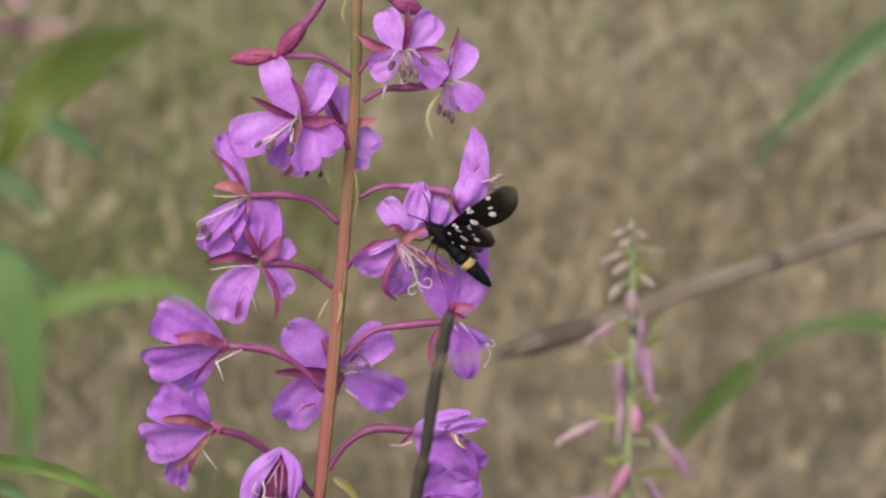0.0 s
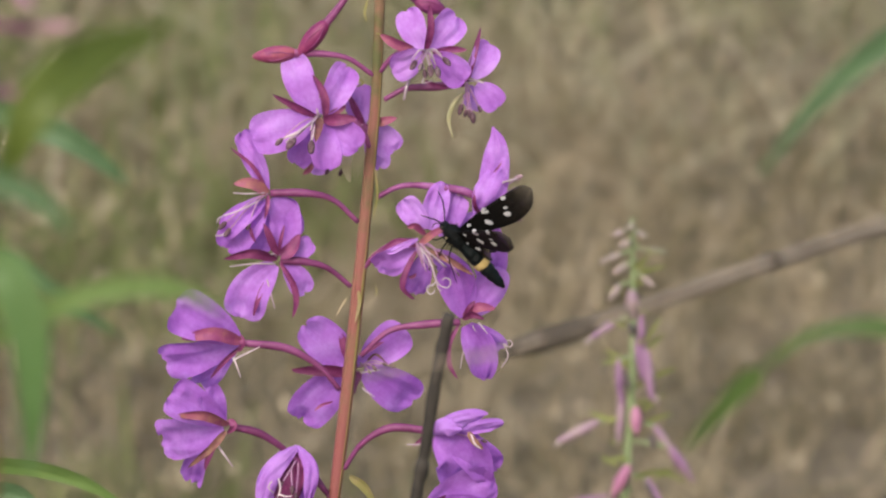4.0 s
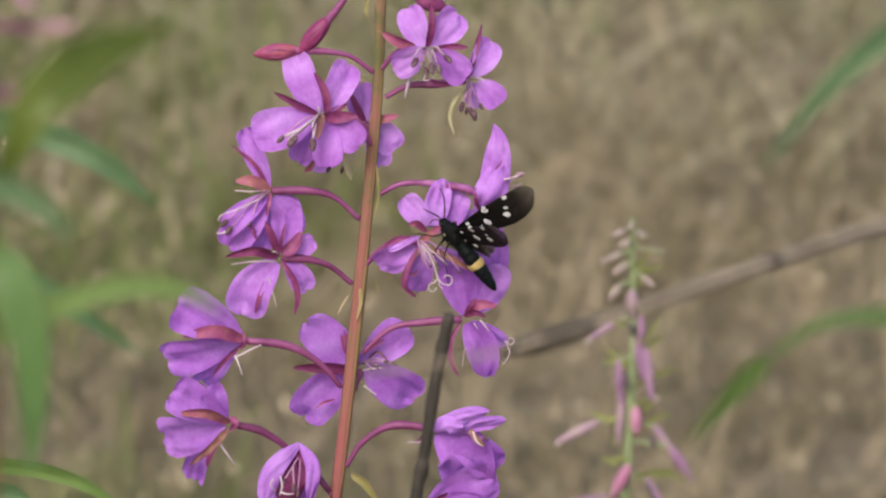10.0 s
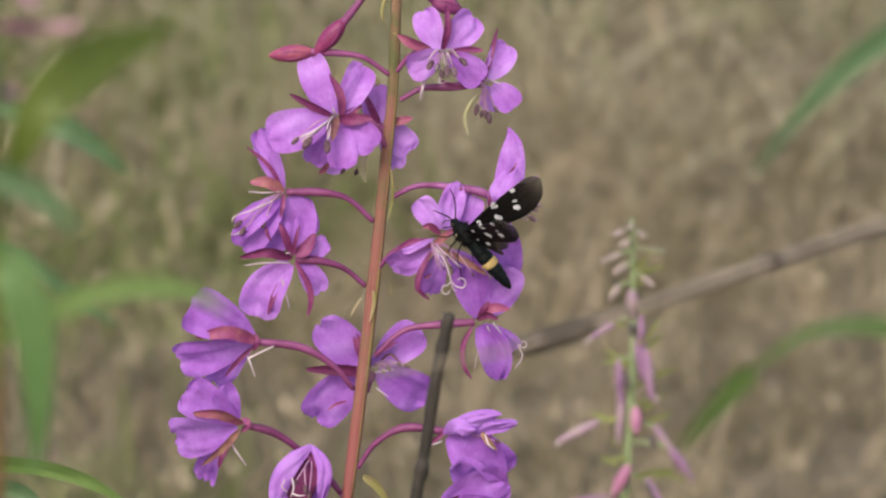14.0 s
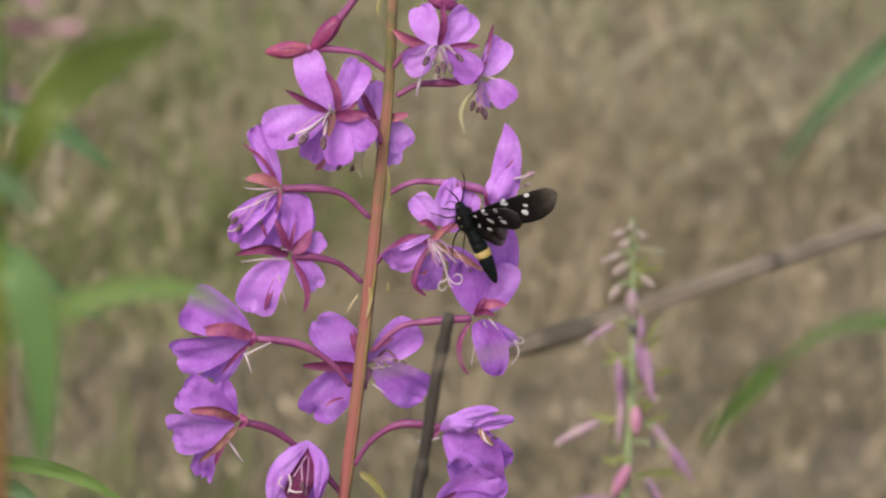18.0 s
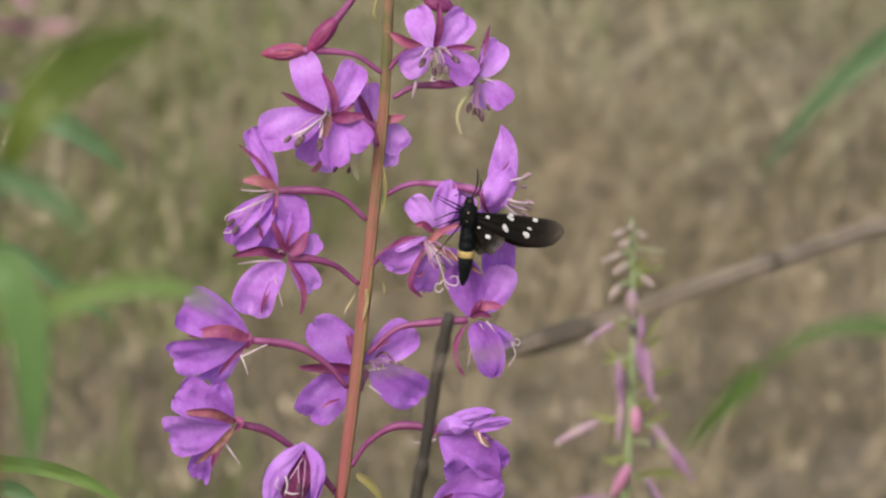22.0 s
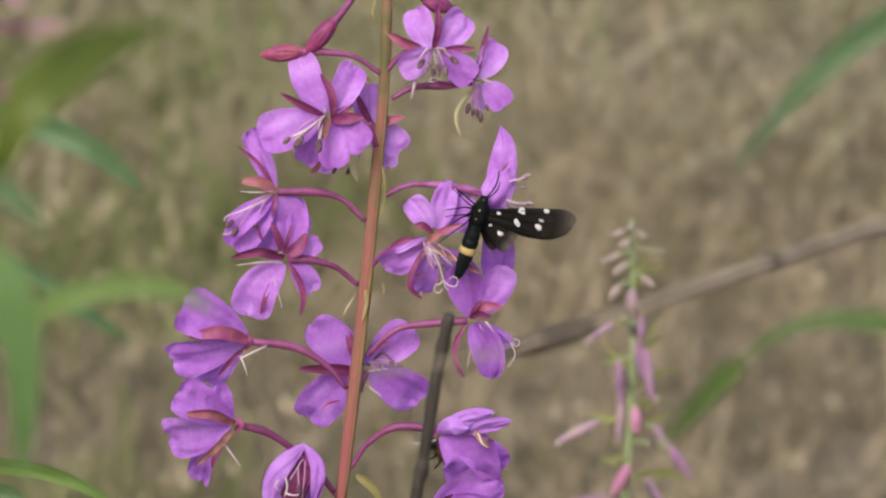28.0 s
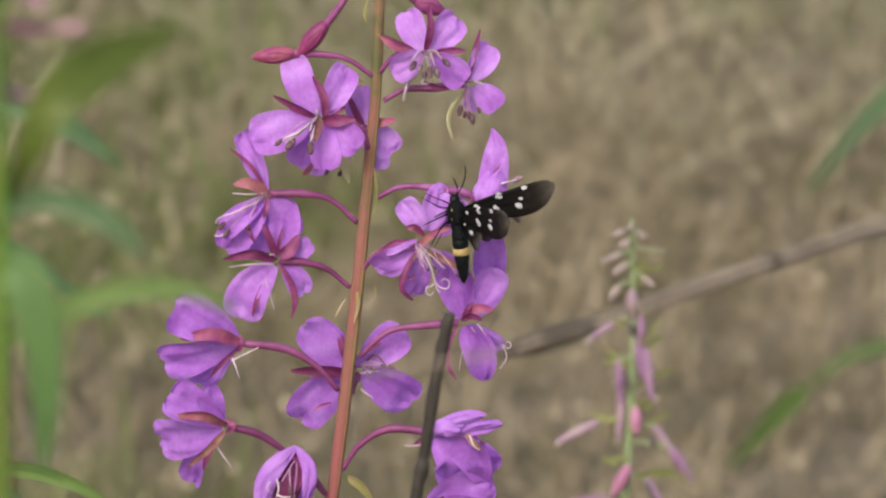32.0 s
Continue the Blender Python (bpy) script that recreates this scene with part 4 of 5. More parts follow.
for k, (x0, y0, x1, y1, w, hot) in enumerate(LOWER_BUDS + UPPER_BUDS):
    a, b = B(x0, y0, rb.uniform(2, 16)), B(x1, y1, rb.uniform(4, 22))
    stalk = part("flower_bud", tube([B(1118 - (882 - y0) * -0.012, y0 - 10, 2), a], [2.6 * GB, 3.4 * GB], 6, 3), BG_STEM, budding)
    part("bud_tip", add_blob(bmesh.new(), a.lerp(b, 0.5), b - a, (b - a).length * 1.15, w * (0.72 if y0 < 515 else 0.86) * GB, 10, 8, 0.45), PINK_BUD if hot else (PALE_TIP if y0 < 515 else PALE_BUD), stalk)
for x, y, dx, dy in ((1146, 478, 34, -8), (1150, 612, 26, -22), (1162, 664, 36, -14), (1098, 640, -36, 2), (1160, 740, 30, -8), (1148, 718, 26, -20), (1076, 742, -34, -12), (1150, 836, 44, -4), (1100, 812, -32, 6), (1130, 470, 16, 6), (1150, 590, 20, -30), (1176, 838, 36, 14)):
    part("bract", blade(smooth_line([B(x - dx * 0.5, y + 8, 4), B(x, y, 10), B(x + dx, y + dy, 14)], 4), 9.5 * GB, (0.4, 0.55), turn=20, fold=0.3, across=4), BG_BRACT, budding, "yellow-green narrow bract")

for x0, y0, x1, y1 in ((1042, 604, 1036, 608), (986, 786, 976, 790), (1092, 480, 1086, 484), (1070, 462, 1064, 464), (1172, 446, 1180, 448), (1162, 708, 1164, 716)):
    part("bud_point", add_blob(bmesh.new(), B(x0, y0, 14), B(x1, y1, 14) - B(x0, y0, 14), 20 * GB, 12 * GB, 8, 6, 0.3), PALE_TIP, budding, "pale greenish bud point")
for x0, y0, x1, y1, w in ((1116, 574, 1120, 592, 15), (1152, 772, 1158, 792, 11), (1144, 856, 1160, 884, 13), (1106, 660, 1114, 690, 9), (1142, 640, 1148, 660, 10)):
    part("withered_pod", add_blob(bmesh.new(), B(x0, y0, 14).lerp(B(x1, y1, 14), 0.5), B(x1, y1, 14) - B(x0, y0, 14), (B(x1, y1, 14) - B(x0, y0, 14)).length * 1.3, w * GB, 8, 6, 0.2), DARK_POD, budding, "dark withered pod")
for k in range(16):
    y = 440 + 27 * k + rb.uniform(-8, 8)
    e = rb.choice((-1, 1))
    x = 1120 - (y - 500) * 0.04 + e * rb.uniform(8, 26)
    part("bract", blade(smooth_line([B(x - 10 * e, y + 6, 4), B(x, y, 10), B(x + rb.uniform(12, 26) * e, y + rb.uniform(-16, 8), 14)], 4), rb.uniform(6, 11) * GB, (0.4, 0.55), turn=20, fold=0.3, across=4), BG_BRACT, budding, "yellow-green narrow bract")

# ---- dead stalks ----
YT = 1.01
GT = G * YT / Y0
foot = at(690, 1400, YT)
foot.z = 0
twig = part("dead_twig", tube([foot + Vector((0, 0, -0.02)), at(705, 1300, YT), at(728, 950, YT), at(744, 838, YT), at(752, 800, YT), at(768, 690, YT), at(782, 620, YT), at(795, 556, YT)], [0.0022, 0.0018, 11 * GT, 11 * GT, 10.5 * GT, 11 * GT, 12.5 * GT, 11.5 * GT, 11 * GT], 10, 6, 0.25), DEAD, None)
part("knot", add_blob(bmesh.new(), at(746, 832, YT), (0.15, 0, 1), 60 * GT, 27 * GT, 10, 8), DEAD, twig)
tagged(twig, "snapped dark grey dead twig standing upright", "twig")
stalk = tagged(part("dead_stalk", tube([at(1940, 2500, 2.75), at(1990, 1500, 2.72), at(2010, 480, 2.64), at(1700, 378, 2.4), at(1375, 462, 2.24), at(1350, 470, 2.23), at(1110, 553, 2.17), at(985, 594, 2.15), at(940, 608, 2.14), at(918, 618, 2.13)],
                                       [0.0036, 0.0034, 0.0032, 0.0028, 0.0025, 0.0027, 0.0024, 0.0023, 0.0019, 0.0010], 8, 6, 0.2), DEAD_PALE, None), "long bent dead grass stalk with knots", "stalk")
for x, y, d, l, w in ((1360, 466, 2.235, 0.012, 0.0072), (968, 600, 2.147, 0.038, 0.0080)):
    part("knot", add_blob(bmesh.new(), at(x, y, d), at(x + 50, y - 16, d) - at(x, y, d), l, w, 10, 8), DEAD, stalk)


straw = [at(640, 664, 0.70), at(700, 654, 0.70), at(850, 630, 0.69), at(930, 610, 0.685), at(1110, 553, 0.68), at(1360, 466, 0.67), at(1640, 390, 0.66), at(1740, 480, 0.655), at(1760, 1700, 0.65)]
foot = straw[-1].copy()
foot.z = -0.01
tagged(part("dry_straw", tube(straw + [foot], [0.0001, 0.00025, 0.0003, 0.0003, 0.0003, 0.0003, 0.00035, 0.0005, 0.0007, 0.0010], 6, 6), DEAD_PALE, None), "thin bent dry straw close before the flowers", "straw")

# ---- leafy shoots close before and beside the spike ----
def shoot(label, gx, y, stem_top, radius, stem_mat, leaves):
    """A leafy shoot: leaves are (points, width, material, turn, turn at the tip, widths along it)."""
    base = at(gx, 900, y)
    base.z = 0
    ob = tagged(new("fireweed_shoot"), label, "plant", "leafy shoots round the spike")
    ob.location = base
    g = G * y / Y0
    up = at(gx, 441, y)
    part("stem", tube([Vector((0, 0, -0.02)), Vector((0, 0, up.z * 0.5)), up - base, at(gx, stem_top, y) - base], [0.0030, 0.0022, radius * g, radius * 0.55 * g], 8, 8, 0.05), stem_mat, ob)
    for points, width, mat, turn, turn_end, widths in leaves:
        line = smooth_line([at(p[0], p[1], y - (p[2] if len(p) > 2 else 0) * g) - base for p in points], 7)
        part("leaf", blade(line, width * 1.08 * g, (0.4, 0.65), turn=turn, turn_end=turn_end, fold=0.18, ruffle=0.012, seed=points[0][0] * 0.01, across=6, widths=widths), mat, ob)
    return ob


YF = 0.70
YL = 0.66
left_shoot = shoot("tall leafy green shoot with long lance-shaped leaves and pink buds", -56, YL, -140, 25, GREEN_STEM, [
    ([(-62, 470, 5), (-20, 470, 20), (22, 560, 30), (34, 680, 30), (30, 840, 22)], 72, LEAF, 10, -20, None),
    ([(-62, 610, 5), (20, 572, 20), (100, 531, 25), (200, 508, 20), (300, 513, 10), (372, 552, 0)], 42, LEAF_YELLOW, 25, -20, None),
    ([(-62, 560, 0), (-10, 520, 5), (28, 512, 8), (52, 545, 8)], 52, LEAF_YELLOW, -20, 10, None),
    ([(-56, 420, 0), (-14, 300, 620), (44, 175, 640), (140, 100, 560), (270, 48, 440)], 86, LEAF_OLIVE, 10, -15, (0.35, 0.35, 0.55, 0.9, 1.15, 1.1, 0.9)),
    ([(-56, 300, 0), (-66, 160, 60), (-82, 20, 80), (-90, -60, 60)], 34, LEAF_YELLOW, 20, 20, None),
    ([(-62, 540, -5), (-120, 500, -5), (-180, 520, 0), (-230, 620, 0)], 60, LEAF_YELLOW, 10, 20, None),
    ([(-62, 330, 0), (-110, 260, 10), (-200, 300, 20), (-260, 400, 20)], 60, LEAF, 10, 20, None),
])
for x0, y0, x1, y1, w in ((36, 50, 108, 46, 21), (-16, 165, 36, 170, 19), (-2, -24, 32, 14, 21), (-50, 60, -120, 30, 20)):
    a, b = at(x0, y0, YL) - left_shoot.location, at(x1, y1, YL - 0.004) - left_shoot.location
    holder = part("flower_bud", tube([at(-62, y0 - 6, YL) - left_shoot.location, a], [0.0004, 0.0006], 6, 4), POD, left_shoot)
    part("bud_tip", add_blob(bmesh.new(), a.lerp(b, 0.5), b - a, (b - a).length, w * G * YL / Y0, 10, 8, 0.3), PINK_BUD, holder)
mid_shoot = shoot("slender shoot with drooping blue-green leaves", -150, 2.1, 60, 8, GREEN_STEM, [
    ([(-150, 250, 0), (-20, 190, 10), (90, 220, 20), (180, 266, 20), (258, 330, 15)], 50, LEAF_BLUE, 15, -10, None),
    ([(-150, 560, 0), (-40, 470, 10), (60, 480, 16), (150, 540, 10), (240, 600, 5)], 36, LEAF_BLUE, 15, 0, None),
])
side_shoot = shoot("young shoot with a single drooping grey-green leaf", -150, 0.62, 150, 9, GREEN_STEM, [
    ([(-150, 330, 0), (-70, 300, 10), (10, 322, 20), (64, 356, 20), (106, 404, 15)], 46, LEAF_BLUE, 15, -10, None),
])
low_shoot = shoot("low shoot with an arching green leaf", -170, 1.06, 700, 12, GREEN_STEM, [
    ([(-170, 870, 0), (-90, 826, 10), (20, 826, 16), (120, 848, 14), (215, 900, 8)], 36, LEAF_YELLOW, 35, 10, None),
    ([(-170, 930, 0), (-80, 880, 10), (10, 870, 16), (60, 900, 14)], 36, LEAF_BLUE, 20, 10, None),
])
right_shoot = shoot("leafy green shoot with long arching leaves", 1880, YF, -160, 17, GREEN_STEM, [
    ([(1880, 800, 0), (1730, 660, 10), (1568, 619, 15), (1498, 617, 18), (1426, 634, 20), (1338, 696, 22)], 40, LEAF_DEEP, 40, 10, (1, 1, 0.9, 0.8, 0.75, 0.9)),
    ([(1346, 690, 22), (1322, 708, 24), (1270, 762, 22), (1206, 836, 16)], 44, LEAF_DEEP, -20, -30, (0.75, 1, 1, 0.9)),
    ([(1880, 260, 0), (1780, 90, 10), (1680, 62, 20), (1568, 112, 26), (1450, 212, 26), (1340, 348, 20)], 50, LEAF_BLUE, 10, -15, None),
    ([(1880, 330, -10), (1800, 200, -10), (1725, 235, 0), (1692, 330, 0), (1690, 450, 0)], 58, LEAF, 10, -10, None),
    ([(1880, 480, 0), (1960, 400, 10), (2060, 420, 20), (2160, 520, 20)], 60, LEAF, 10, 20, None),
])


# ---- what moves ----
def motions():
    # the spike in the wind: seconds, millimetres across and up, degrees of lean
    sway = [(0, -4.14, -0.93, -0.84), (0.5, -3.02, -0.57, -0.59), (1, -3.19, -0.6, -0.66), (1.5, -2.27, -0.1, -0.53), (2, -1.99, -0.45, -0.44), (2.5, -2.62, -0.69, -0.65), (3, -1.82, -0.44, -0.42), (3.5, -1.79, -0.94, -0.37),
            (4.2, -0.5, -0.5, 0.1), (5, 4.6, -0.6, 0.85), (5.5, 6.67, -0.63, 1.13), (6, 2.27, -0.76, 0.49), (6.5, 1.06, 0.18, 0.21), (7, 0.46, -0.18, 0.03), (7.5, 1.29, 0.15, 0.22), (8, -0.45, -0.14, -0.05),
            (8.5, 0.32, 0.17, 0.04), (9, 0, -0, 0), (9.5, -0.17, -0.02, -0), (10, -0.82, -0.1, -0.15), (10.5, 1.25, -0.33, 0.31), (11, -0.43, 0.03, -0.06), (11.5, 1.14, -0.32, 0.27), (12, 1.77, -0.21, 0.42),
            (12.5, 0.59, -0.42, 0.24), (13, 0.16, -0.39, 0.13), (13.5, 1.03, -0.39, 0.35), (14, 1.34, -0.47, 0.32), (14.5, 1.47, -0.1, 0.42), (15.2, 0.9, -0.1, 0.25), (15.9, 1.3, 0, 0.3), (16.5, 0.78, -0.01, 0.19),
            (17, 0.96, 0.26, 0.18), (17.5, 0.72, 0.13, 0.13), (18, 0.78, 0.26, 0.2), (18.5, 0.15, 0.2, 0.02), (19, 0.15, 0.17, 0.04), (19.5, 0.14, 0.16, 0.03), (20, -0, 0.15, 0.03), (20.5, -0.19, 0.16, 0.04),
            (21, -0.51, 0.07, -0.11), (21.5, -0.34, 0.07, 0.02), (22, 0.12, -0.11, 0.16), (22.5, -0.28, -0, 0.02), (23, -0.33, -0.17, 0.02), (23.5, -0.24, -0.34, 0.15), (24, -0.64, -0.22, -0.09), (24.5, -1.41, 0, -0.1),
            (25, -1, -0.15, -0.1), (25.5, -0.71, -0.11, -0.13), (26.2, 0.1, -0.1, 0.05), (26.9, -0.2, -0.15, 0), (27.5, 0.39, -0.14, 0.14), (28, 0.13, -0.33, 0.01), (28.5, -3.98, -0.56, -0.45), (29, -2.93, -0.32, -0.28),
            (29.5, -1.77, -0.37, -0.12), (30, -3.87, -0.5, -0.54), (30.5, -0.69, -1.57, 0.4), (31, -3.18, -1.74, 0.06), (31.5, -0.48, -1.43, 0.27), (32, -1.55, -0.74, 0.09)]
    times = np.array([r[0] for r in sway])

    def spike(t):
        x, z, a = (float(np.interp(t, times, [r[k] for r in sway])) for k in (1, 2, 3))
        return Matrix.Translation(ROOT + Vector((x, 0, z)) * 0.001) @ pose(0, 0, 0, 0, a)

    def base(t):
        m = spike(t)
        old, now = FOOT - ROOT, FOOT - m.translation
        lean = math.atan2(now.x, now.z) - math.atan2(old.x, old.z)
        return m.inverted() @ Matrix.Translation(m.translation) @ Matrix.Rotation(lean, 4, "Y")

    walk(fireweed, [(t, spike(t)) for t in times])
    walk(lower_stem, [(t, base(t)) for t in times])

    # the moth: seconds, head, tail, tip of the near wing and its reach to the viewer, tip of the far wing and its reach, turn of its back to the viewer
    rests = [(0, 757, 395, 866, 505, 867, 407, 130, 915, 330, 10, 35), (1, 765, 395, 872, 503, 872, 400, 130, 919, 318, 10, 35), (2, 776, 392, 879, 506, 885, 404, 130, 934, 324, 10, 35), (3, 783, 391, 880, 506, 892, 408, 130, 943, 332, 10, 35),
             (3.5, 783, 391, 880, 506, 892, 408, 130, 943, 332, 10, 35), (5.5, 838, 425, 960, 504, 975, 470, 118, 985, 330, 30, 55), (6, 810, 429, 929, 504, 955, 477, 118, 953, 333, 30, 60), (7, 783, 425, 896, 504, 878, 488, 145, 928, 352, 50, 60), (8, 774, 423, 885, 504, 876, 496, 140, 926, 356, 50, 60),
             (8.5, 811, 391, 880, 509, 944, 474, 95, 980, 372, 20, 45), (9, 805, 378, 870, 515, 912, 472, 125, 978, 370, 10, 40), (10, 783, 391, 870, 505, 890, 409, 130, 944, 332, 10, 35), (11, 789, 389, 875, 509, 898, 415, 130, 956, 342, 10, 35), (12, 808, 393, 903, 506, 916, 407, 130, 972, 325, 10, 35),
             (13, 790, 396, 893, 501, 895, 397, 130, 943, 309, 10, 35), (14, 803, 392, 896, 502, 908, 398, 130, 957, 313, 10, 35), (14.5, 806, 392, 896, 502, 908, 394, 130, 957, 306, 10, 35), (16.5, 798, 386, 888, 501, 904, 397, 130, 956, 315, 10, 35),
             (17, 826, 360, 878, 504, 928, 384, 130, 996, 352, 10, 30), (18, 812, 360, 875, 495, 914, 376, 130, 984, 341, 10, 30), (19, 816, 363, 853, 500, 889, 333, 130, 992, 384, 5, 20), (20, 817, 356, 852, 493, 888, 318, 130, 988, 384, 5, 20),
             (21, 839, 343, 846, 496, 980, 372, 30, 974, 376, -60, 5), (22, 832, 352, 819, 497, 992, 407, 30, 985, 409, -60, 5), (23, 821, 346, 802, 489, 975, 388, 30, 968, 391, -60, 5), (24, 814, 361, 801, 496, 893, 442, 130, 981, 401, -30, 15),
             (25, 835, 351, 799, 493, 989, 421, 30, 982, 422, -60, 0), (25.5, 842, 342, 806, 486, 996, 409, 30, 989, 411, -60, 0), (27.5, 857, 325, 821, 468, 1000, 375, 50, 1017, 348, -40, 5), (28, 858, 351, 811, 486, 1014, 387, 30, 1007, 389, -60, 0),
             (29, 810, 347, 781, 486, 888, 409, 130, 970, 351, -20, 15), (30, 799, 347, 770, 488, 871, 429, 130, 963, 374, -20, 15), (31, 817, 364, 786, 498, 889, 431, 130, 981, 379, -20, 15), (32, 805, 347, 820, 495, 900, 388, 130, 975, 329, -10, 20)]
    DEPTH = 62
    local = []
    for r in rests:
        back = spike(r[0]).inverted()
        q = [back @ at(r[1], r[2], Y0 - DEPTH * G), back @ at(r[3], r[4], Y0 - (DEPTH - 8) * G)]
        for x, y, way in (r[5:8], r[8:11]):      # the wing's length gives how far its tip comes forward
            flat = math.hypot(x - r[1] - 0.2 * (r[3] - r[1]), y - r[2] - 0.2 * (r[4] - r[2]))
            out = math.copysign(math.sqrt(max(100.0, 176 ** 2 - flat ** 2)), way)
            q.append(back @ at(x, y, Y0 - (DEPTH + out) * G))
        local.append([c for v in q for c in v] + [r[11]])
    local = np.array(local)
    when = np.array([r[0] for r in rests])

    def moth_at(t):
        v = [float(np.interp(t, when, local[:, k])) for k in range(13)]
        m = spike(t)
        head, tail, near, far = (m @ Vector(v[i:i + 3]) for i in (0, 3, 6, 9))
        along = (tail - head).normalized()
        back = Vector((1, 0, 0.25))
        back = Matrix.Rotation(radians(-v[12]), 3, along) @ (back - along * back.dot(along)).normalized()
        if back.y > 0 and v[12] > 10:
            back = Matrix.Rotation(radians(2 * v[12]), 3, along) @ back
        hinge = head + (tail - head) * 0.2
        body = Matrix.Translation(hinge) @ Matrix((along, back.cross(along), back)).transposed().to_4x4()
        wings = []
        for tip, e, twist in ((near, -1, float(np.interp(t, (4, 5.5, 6, 7, 8, 8.6, 10, 16.5, 17, 18, 19, 20, 21), (0, 26, 26, 8, 6, 0, 8, 8, 20, 20, -28, -28, 0)))), (far, 1, float(np.interp(t, (4, 5.5, 8, 8.6), (0, 36, 36, 0))))):
            u = (tip - hinge).normalized()
            c = along - u * along.dot(u)
            if c.length < 0.35:
                c = c + back.cross(along) * (0.35 * e)
                c -= u * c.dot(u)
            c.normalize()
            c = Matrix.Rotation(radians(twist), 3, u) @ c
            wings.append(body.inverted() @ Matrix.Translation(hinge) @ Matrix((u, c, u.cross(c))).transposed().to_4x4())
        return body, wings

    marks = sorted(set(times.tolist()) | set(when.tolist()))
    rows = [(t, moth_at(t)) for t in marks]
    walk(moth, [(t, r[0]) for t, r in rows])
    walk(NEAR_WING, [(t, r[1][0]) for t, r in rows])
    walk(FAR_WING, [(t, r[1][1]) for t, r in rows])

    # the bee: seconds, place, steps towards the viewer, heading down from straight right
    def bee_at(x, y, z, turn):
        return Matrix.Translation(at(x, y, Y0 - z * G)) @ pose(0, 0, 0, 20, 0, 0) @ pose(0, 0, 0, 0, turn, 0)

    walk(bee, [(0, bee_at(2600, 300, -300, 40)), (22.3, bee_at(1700, 420, -120, 30)), (22.6, bee_at(1160, 428, -90, 30)), (22.8, bee_at(985, 432, -70, 40)), (23.0, bee_at(876, 428, -75, 30)), (23.2, bee_at(862, 422, -75, 30)), (24.0, bee_at(842, 410, -75, 30)), (25.2, bee_at(885, 390, -70, 30)),
               (25.5, bee_at(966, 358, -50, 30)), (26.0, bee_at(1130, 470, -60, 30)), (27.2, bee_at(1250, 960, -60, 40)), (27.5, bee_at(1024, 830, -50, 40)), (27.6, bee_at(905, 823, -45, 60)), (27.8, bee_at(800, 806, -60, 50)), (29.4, bee_at(796, 806, -60, 40)),
               (29.6, bee_at(885, 816, -40, 40)), (29.8, bee_at(878, 574, 30, 30)), (30.0, bee_at(883, 579, 40, 40)), (30.4, bee_at(905, 625, 45, 55)), (31.0, bee_at(876, 618, 45, 60)), (31.2, bee_at(890, 610, 50, 50)), (31.4, bee_at(963, 523, 40, 40)),
               (31.6, bee_at(990, 528, 30, 45)), (31.8, bee_at(1039, 352, 20, 40)), (32, bee_at(1180, -120, 0, 40))])

    # the flower that the bee lands on sinks about its stalk: seconds, degrees
    joint = F((650, 625, 5))
    walk(under_bee, [(t, Matrix.Translation(joint) @ pose(0, 0, 0, 0, a, 0) @ Matrix.Translation(-joint)) for t, a in ((0, 0), (29.9, 0), (30.2, 4.0), (30.5, 4.9), (31, 3.6), (31.2, 3.2), (31.4, 0.6), (31.6, 0), (32, 0))])

    # the shoots: seconds, grid steps across and down from where they stand at rest
    def bend(ob, rows, y):
        g, b = G * y / Y0, ob.location.copy()
        top = at(0, 441, y).z
        walk(ob, [(t, pose(b.x, b.y, -dy * g, 0, math.degrees(math.atan2(dx * g, top)), 0)) for t, dx, dy in rows])

    bend(left_shoot, [(0, 12, 0), (1, 57, 4), (2, 78, 6), (3, 84, 6), (3.5, 40, 0), (4.5, 20, 0), (5.5, 0, 0), (6, -13, 0), (7, 24, 0), (8, -23, 0), (8.25, 80, 8), (8.5, 155, 18), (8.75, 80, 8), (9, 0, 0), (9.4, 60, 6), (9.7, 120, 12), (10, 24, 0), (11, 18, 0), (12, 60, 4), (13, 44, 0), (14, 33, 0), (15.2, 50, 2), (16.5, 20, 0),
                      (17, 20, 0), (18, 41, 2), (19, 50, 2), (20, 36, 0), (21, 24, 0), (22, 23, 0), (22.5, 40, 2), (23, 65, 6), (23.5, 161, 20), (24, 45, 2), (24.5, 80, 6), (25, 103, 10), (25.5, 112, 10), (26.5, 40, 0), (27.5, -13, 0), (28, 8, 0), (29, -8, 0), (30, -50, 0), (31, 12, 0), (31.5, 33, 0), (32, 47, 2)], YL)
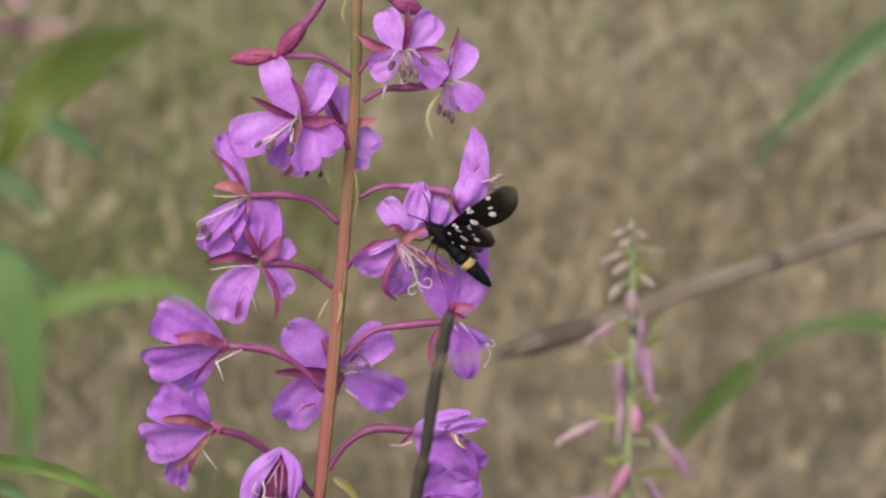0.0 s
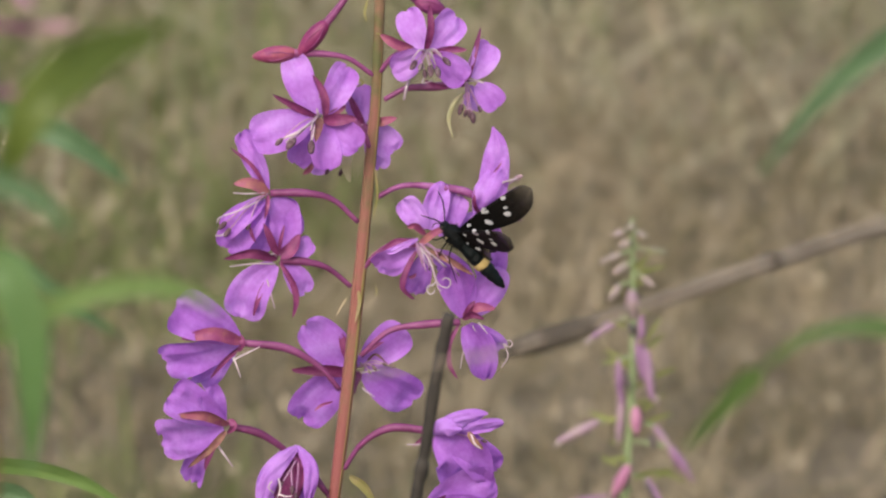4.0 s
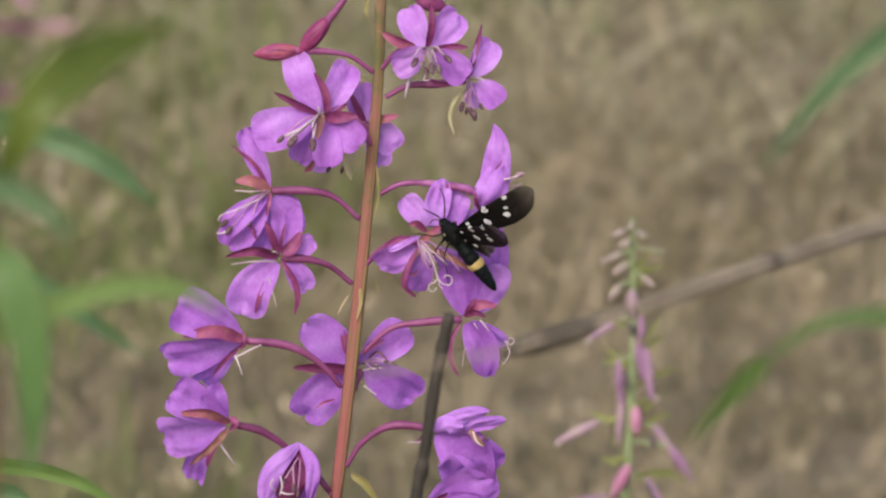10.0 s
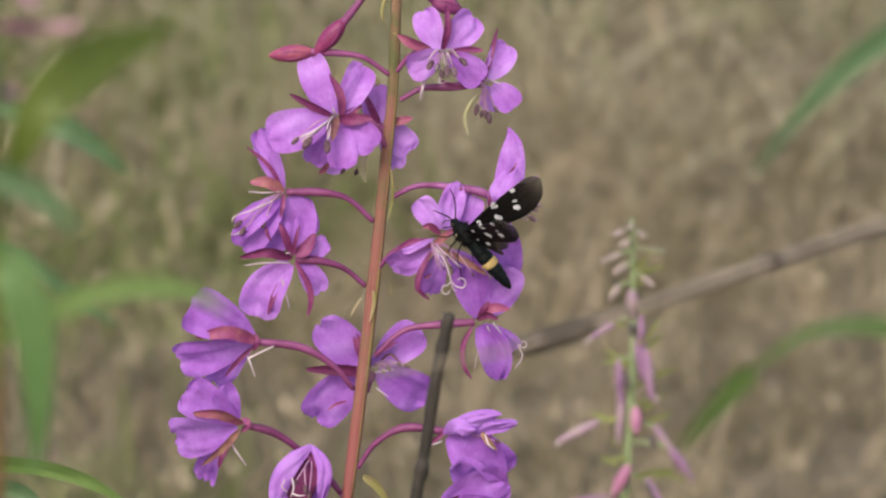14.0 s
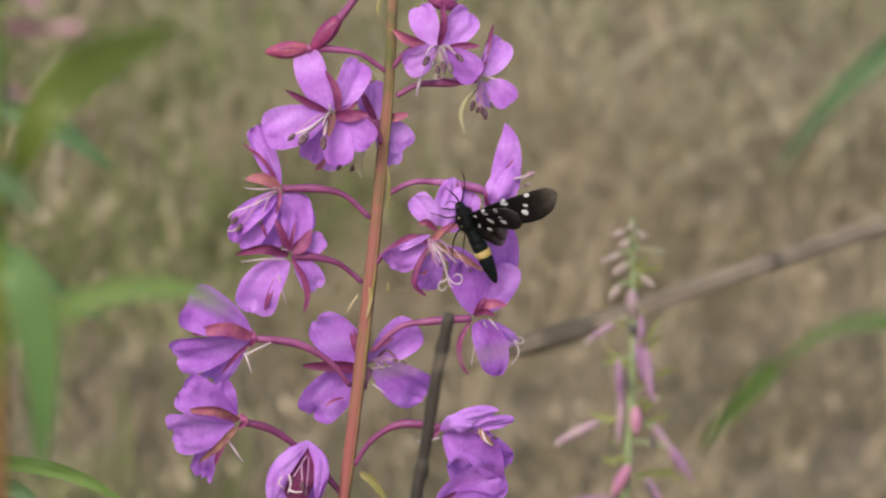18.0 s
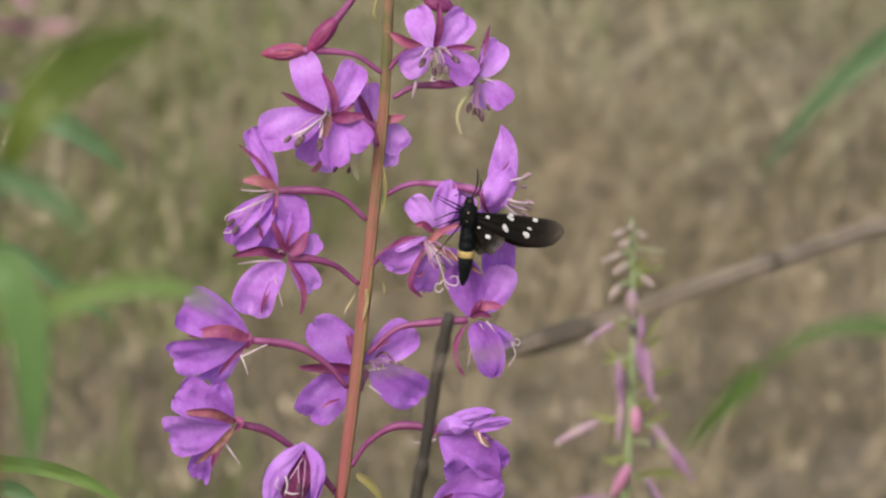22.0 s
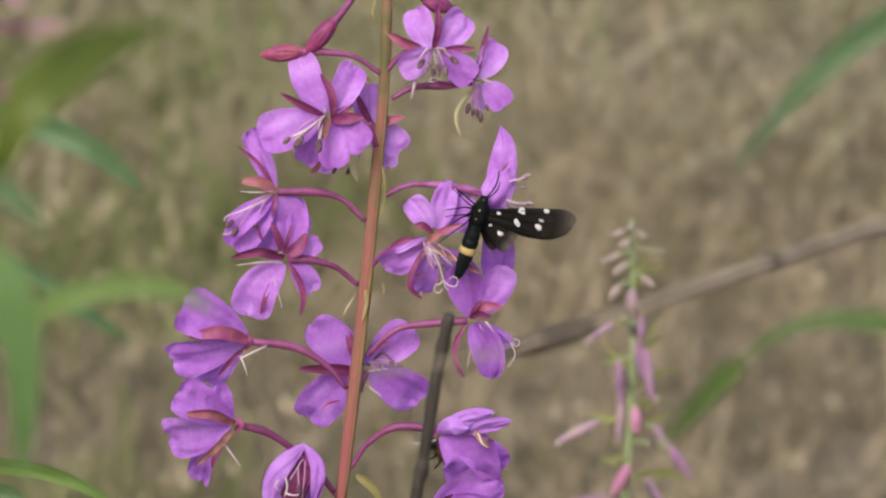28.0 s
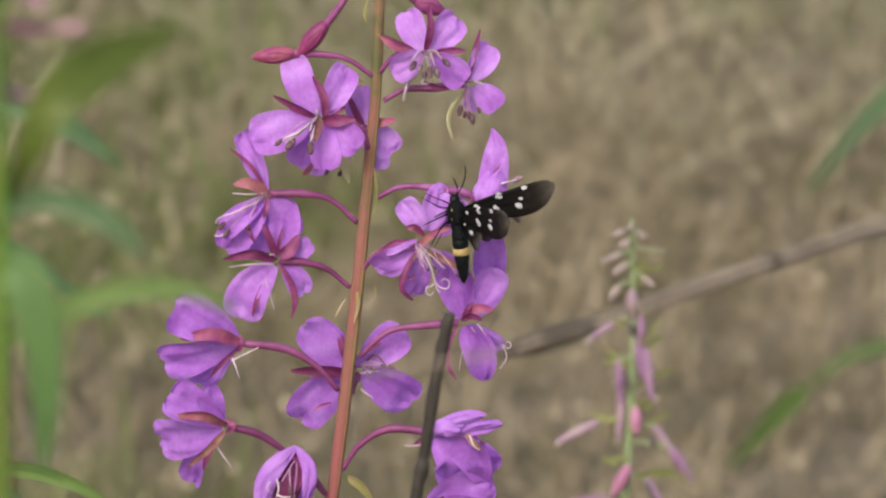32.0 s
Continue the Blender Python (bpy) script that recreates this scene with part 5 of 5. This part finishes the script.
    bend(mid_shoot, [(0, -71, -33), (1, -44, 4), (2, -29, 4), (3, -14, 12), (4, -30, 0), (5, -55, -10), (6, -71, -15), (7, -19, -11), (8, -78, -25), (8.5, -26, -3), (9, 9, 27), (10, 12, 27), (11, -54, -9), (12, -20, -1), (13, -15, -8), (14, -31, -18), (15.5, -25, -12), (17, -35, -6),
                     (18, -57, -22), (19, -46, -16), (20, -25, -16), (21, -47, -23), (22, -33, -23), (23, -40, -3), (23.5, 0, 17), (24, 76, 49), (24.5, 112, 36), (25, 145, 17), (25.5, 98, 19), (26.5, 10, 20), (27.5, -66, 27), (28, -2, 9), (29, -46, -14), (30, -93, -20), (31, -91, -50), (32, -41, -28)], 2.1)
    bend(side_shoot, [(0, -20, -13), (1, 69, 35), (2, 59, 32), (3, 62, 45), (4, 20, 10), (5, -20, -10), (6, -45, -25), (7, -11, 5), (8, -40, -30), (8.5, 117, 30), (9, -45, -10), (10, 20, 20), (11, -15, -5), (12, -20, -10), (13, -14, 0), (14, 32, 10), (15.5, -10, 0), (17, -52, -10), (18, -37, -20), (19, 36, 5),
                      (20, 38, 12), (21, 16, 0), (22, 49, 12), (23, 128, 45), (23.5, 211, 95), (24, 59, 52), (24.5, 228, 85), (25, -10, 0), (25.5, 199, 50), (26.5, 90, 30), (27.5, 28, 20), (28, -25, 5), (29, -32, -15), (30, -17, -10), (31, -9, -10), (32, 148, 50)], 0.62)
    bend(low_shoot, [(0, -5, -10), (1, 5, -6), (2, 15, -4), (3, 22, 0), (4.5, 10, -4), (6, 12, -8), (8, -6, -8), (9, 0, 0), (11, 8, -4), (13, 22, -4), (15, 18, -6), (17, 14, -8), (20, 10, -8), (22, 14, -6), (23, 4, -4), (24, -5, 14), (25, 22, 6), (26.5, 8, 0), (28, -5, -2), (31, -35, -4), (32, -10, 0)], 1.06)
    bend(right_shoot, [(0, -16, -47), (1, 45, -10), (2, 48, -10), (3, 36, -10), (3.5, 10, -30), (4.6, 0, -40), (5.5, 6, -40), (6, -171, -40), (6.5, -40, -45), (7, 20, -50), (8, 33, -35), (9, 0, 0), (10, 13, -56), (11, -14, -50), (12, -77, -60), (13, -9, -42), (14, -9, -40), (15.2, 0, -45), (16.5, -20, -55), (17, -28, -60), (18, 33, -46),
                       (19, 42, -68), (20, 6, -33), (21, 1, -36), (22, 4, -40), (23, 64, -3), (23.5, 226, 20), (24, 108, 18), (25, 114, -60), (25.5, 13, -44), (26.5, 0, -50), (27.5, -46, -64), (28, -36, -53), (29, -18, -56), (30, -61, -70), (31, -9, -46), (31.5, 31, 18), (32, 85, -2)], YF)


motions()
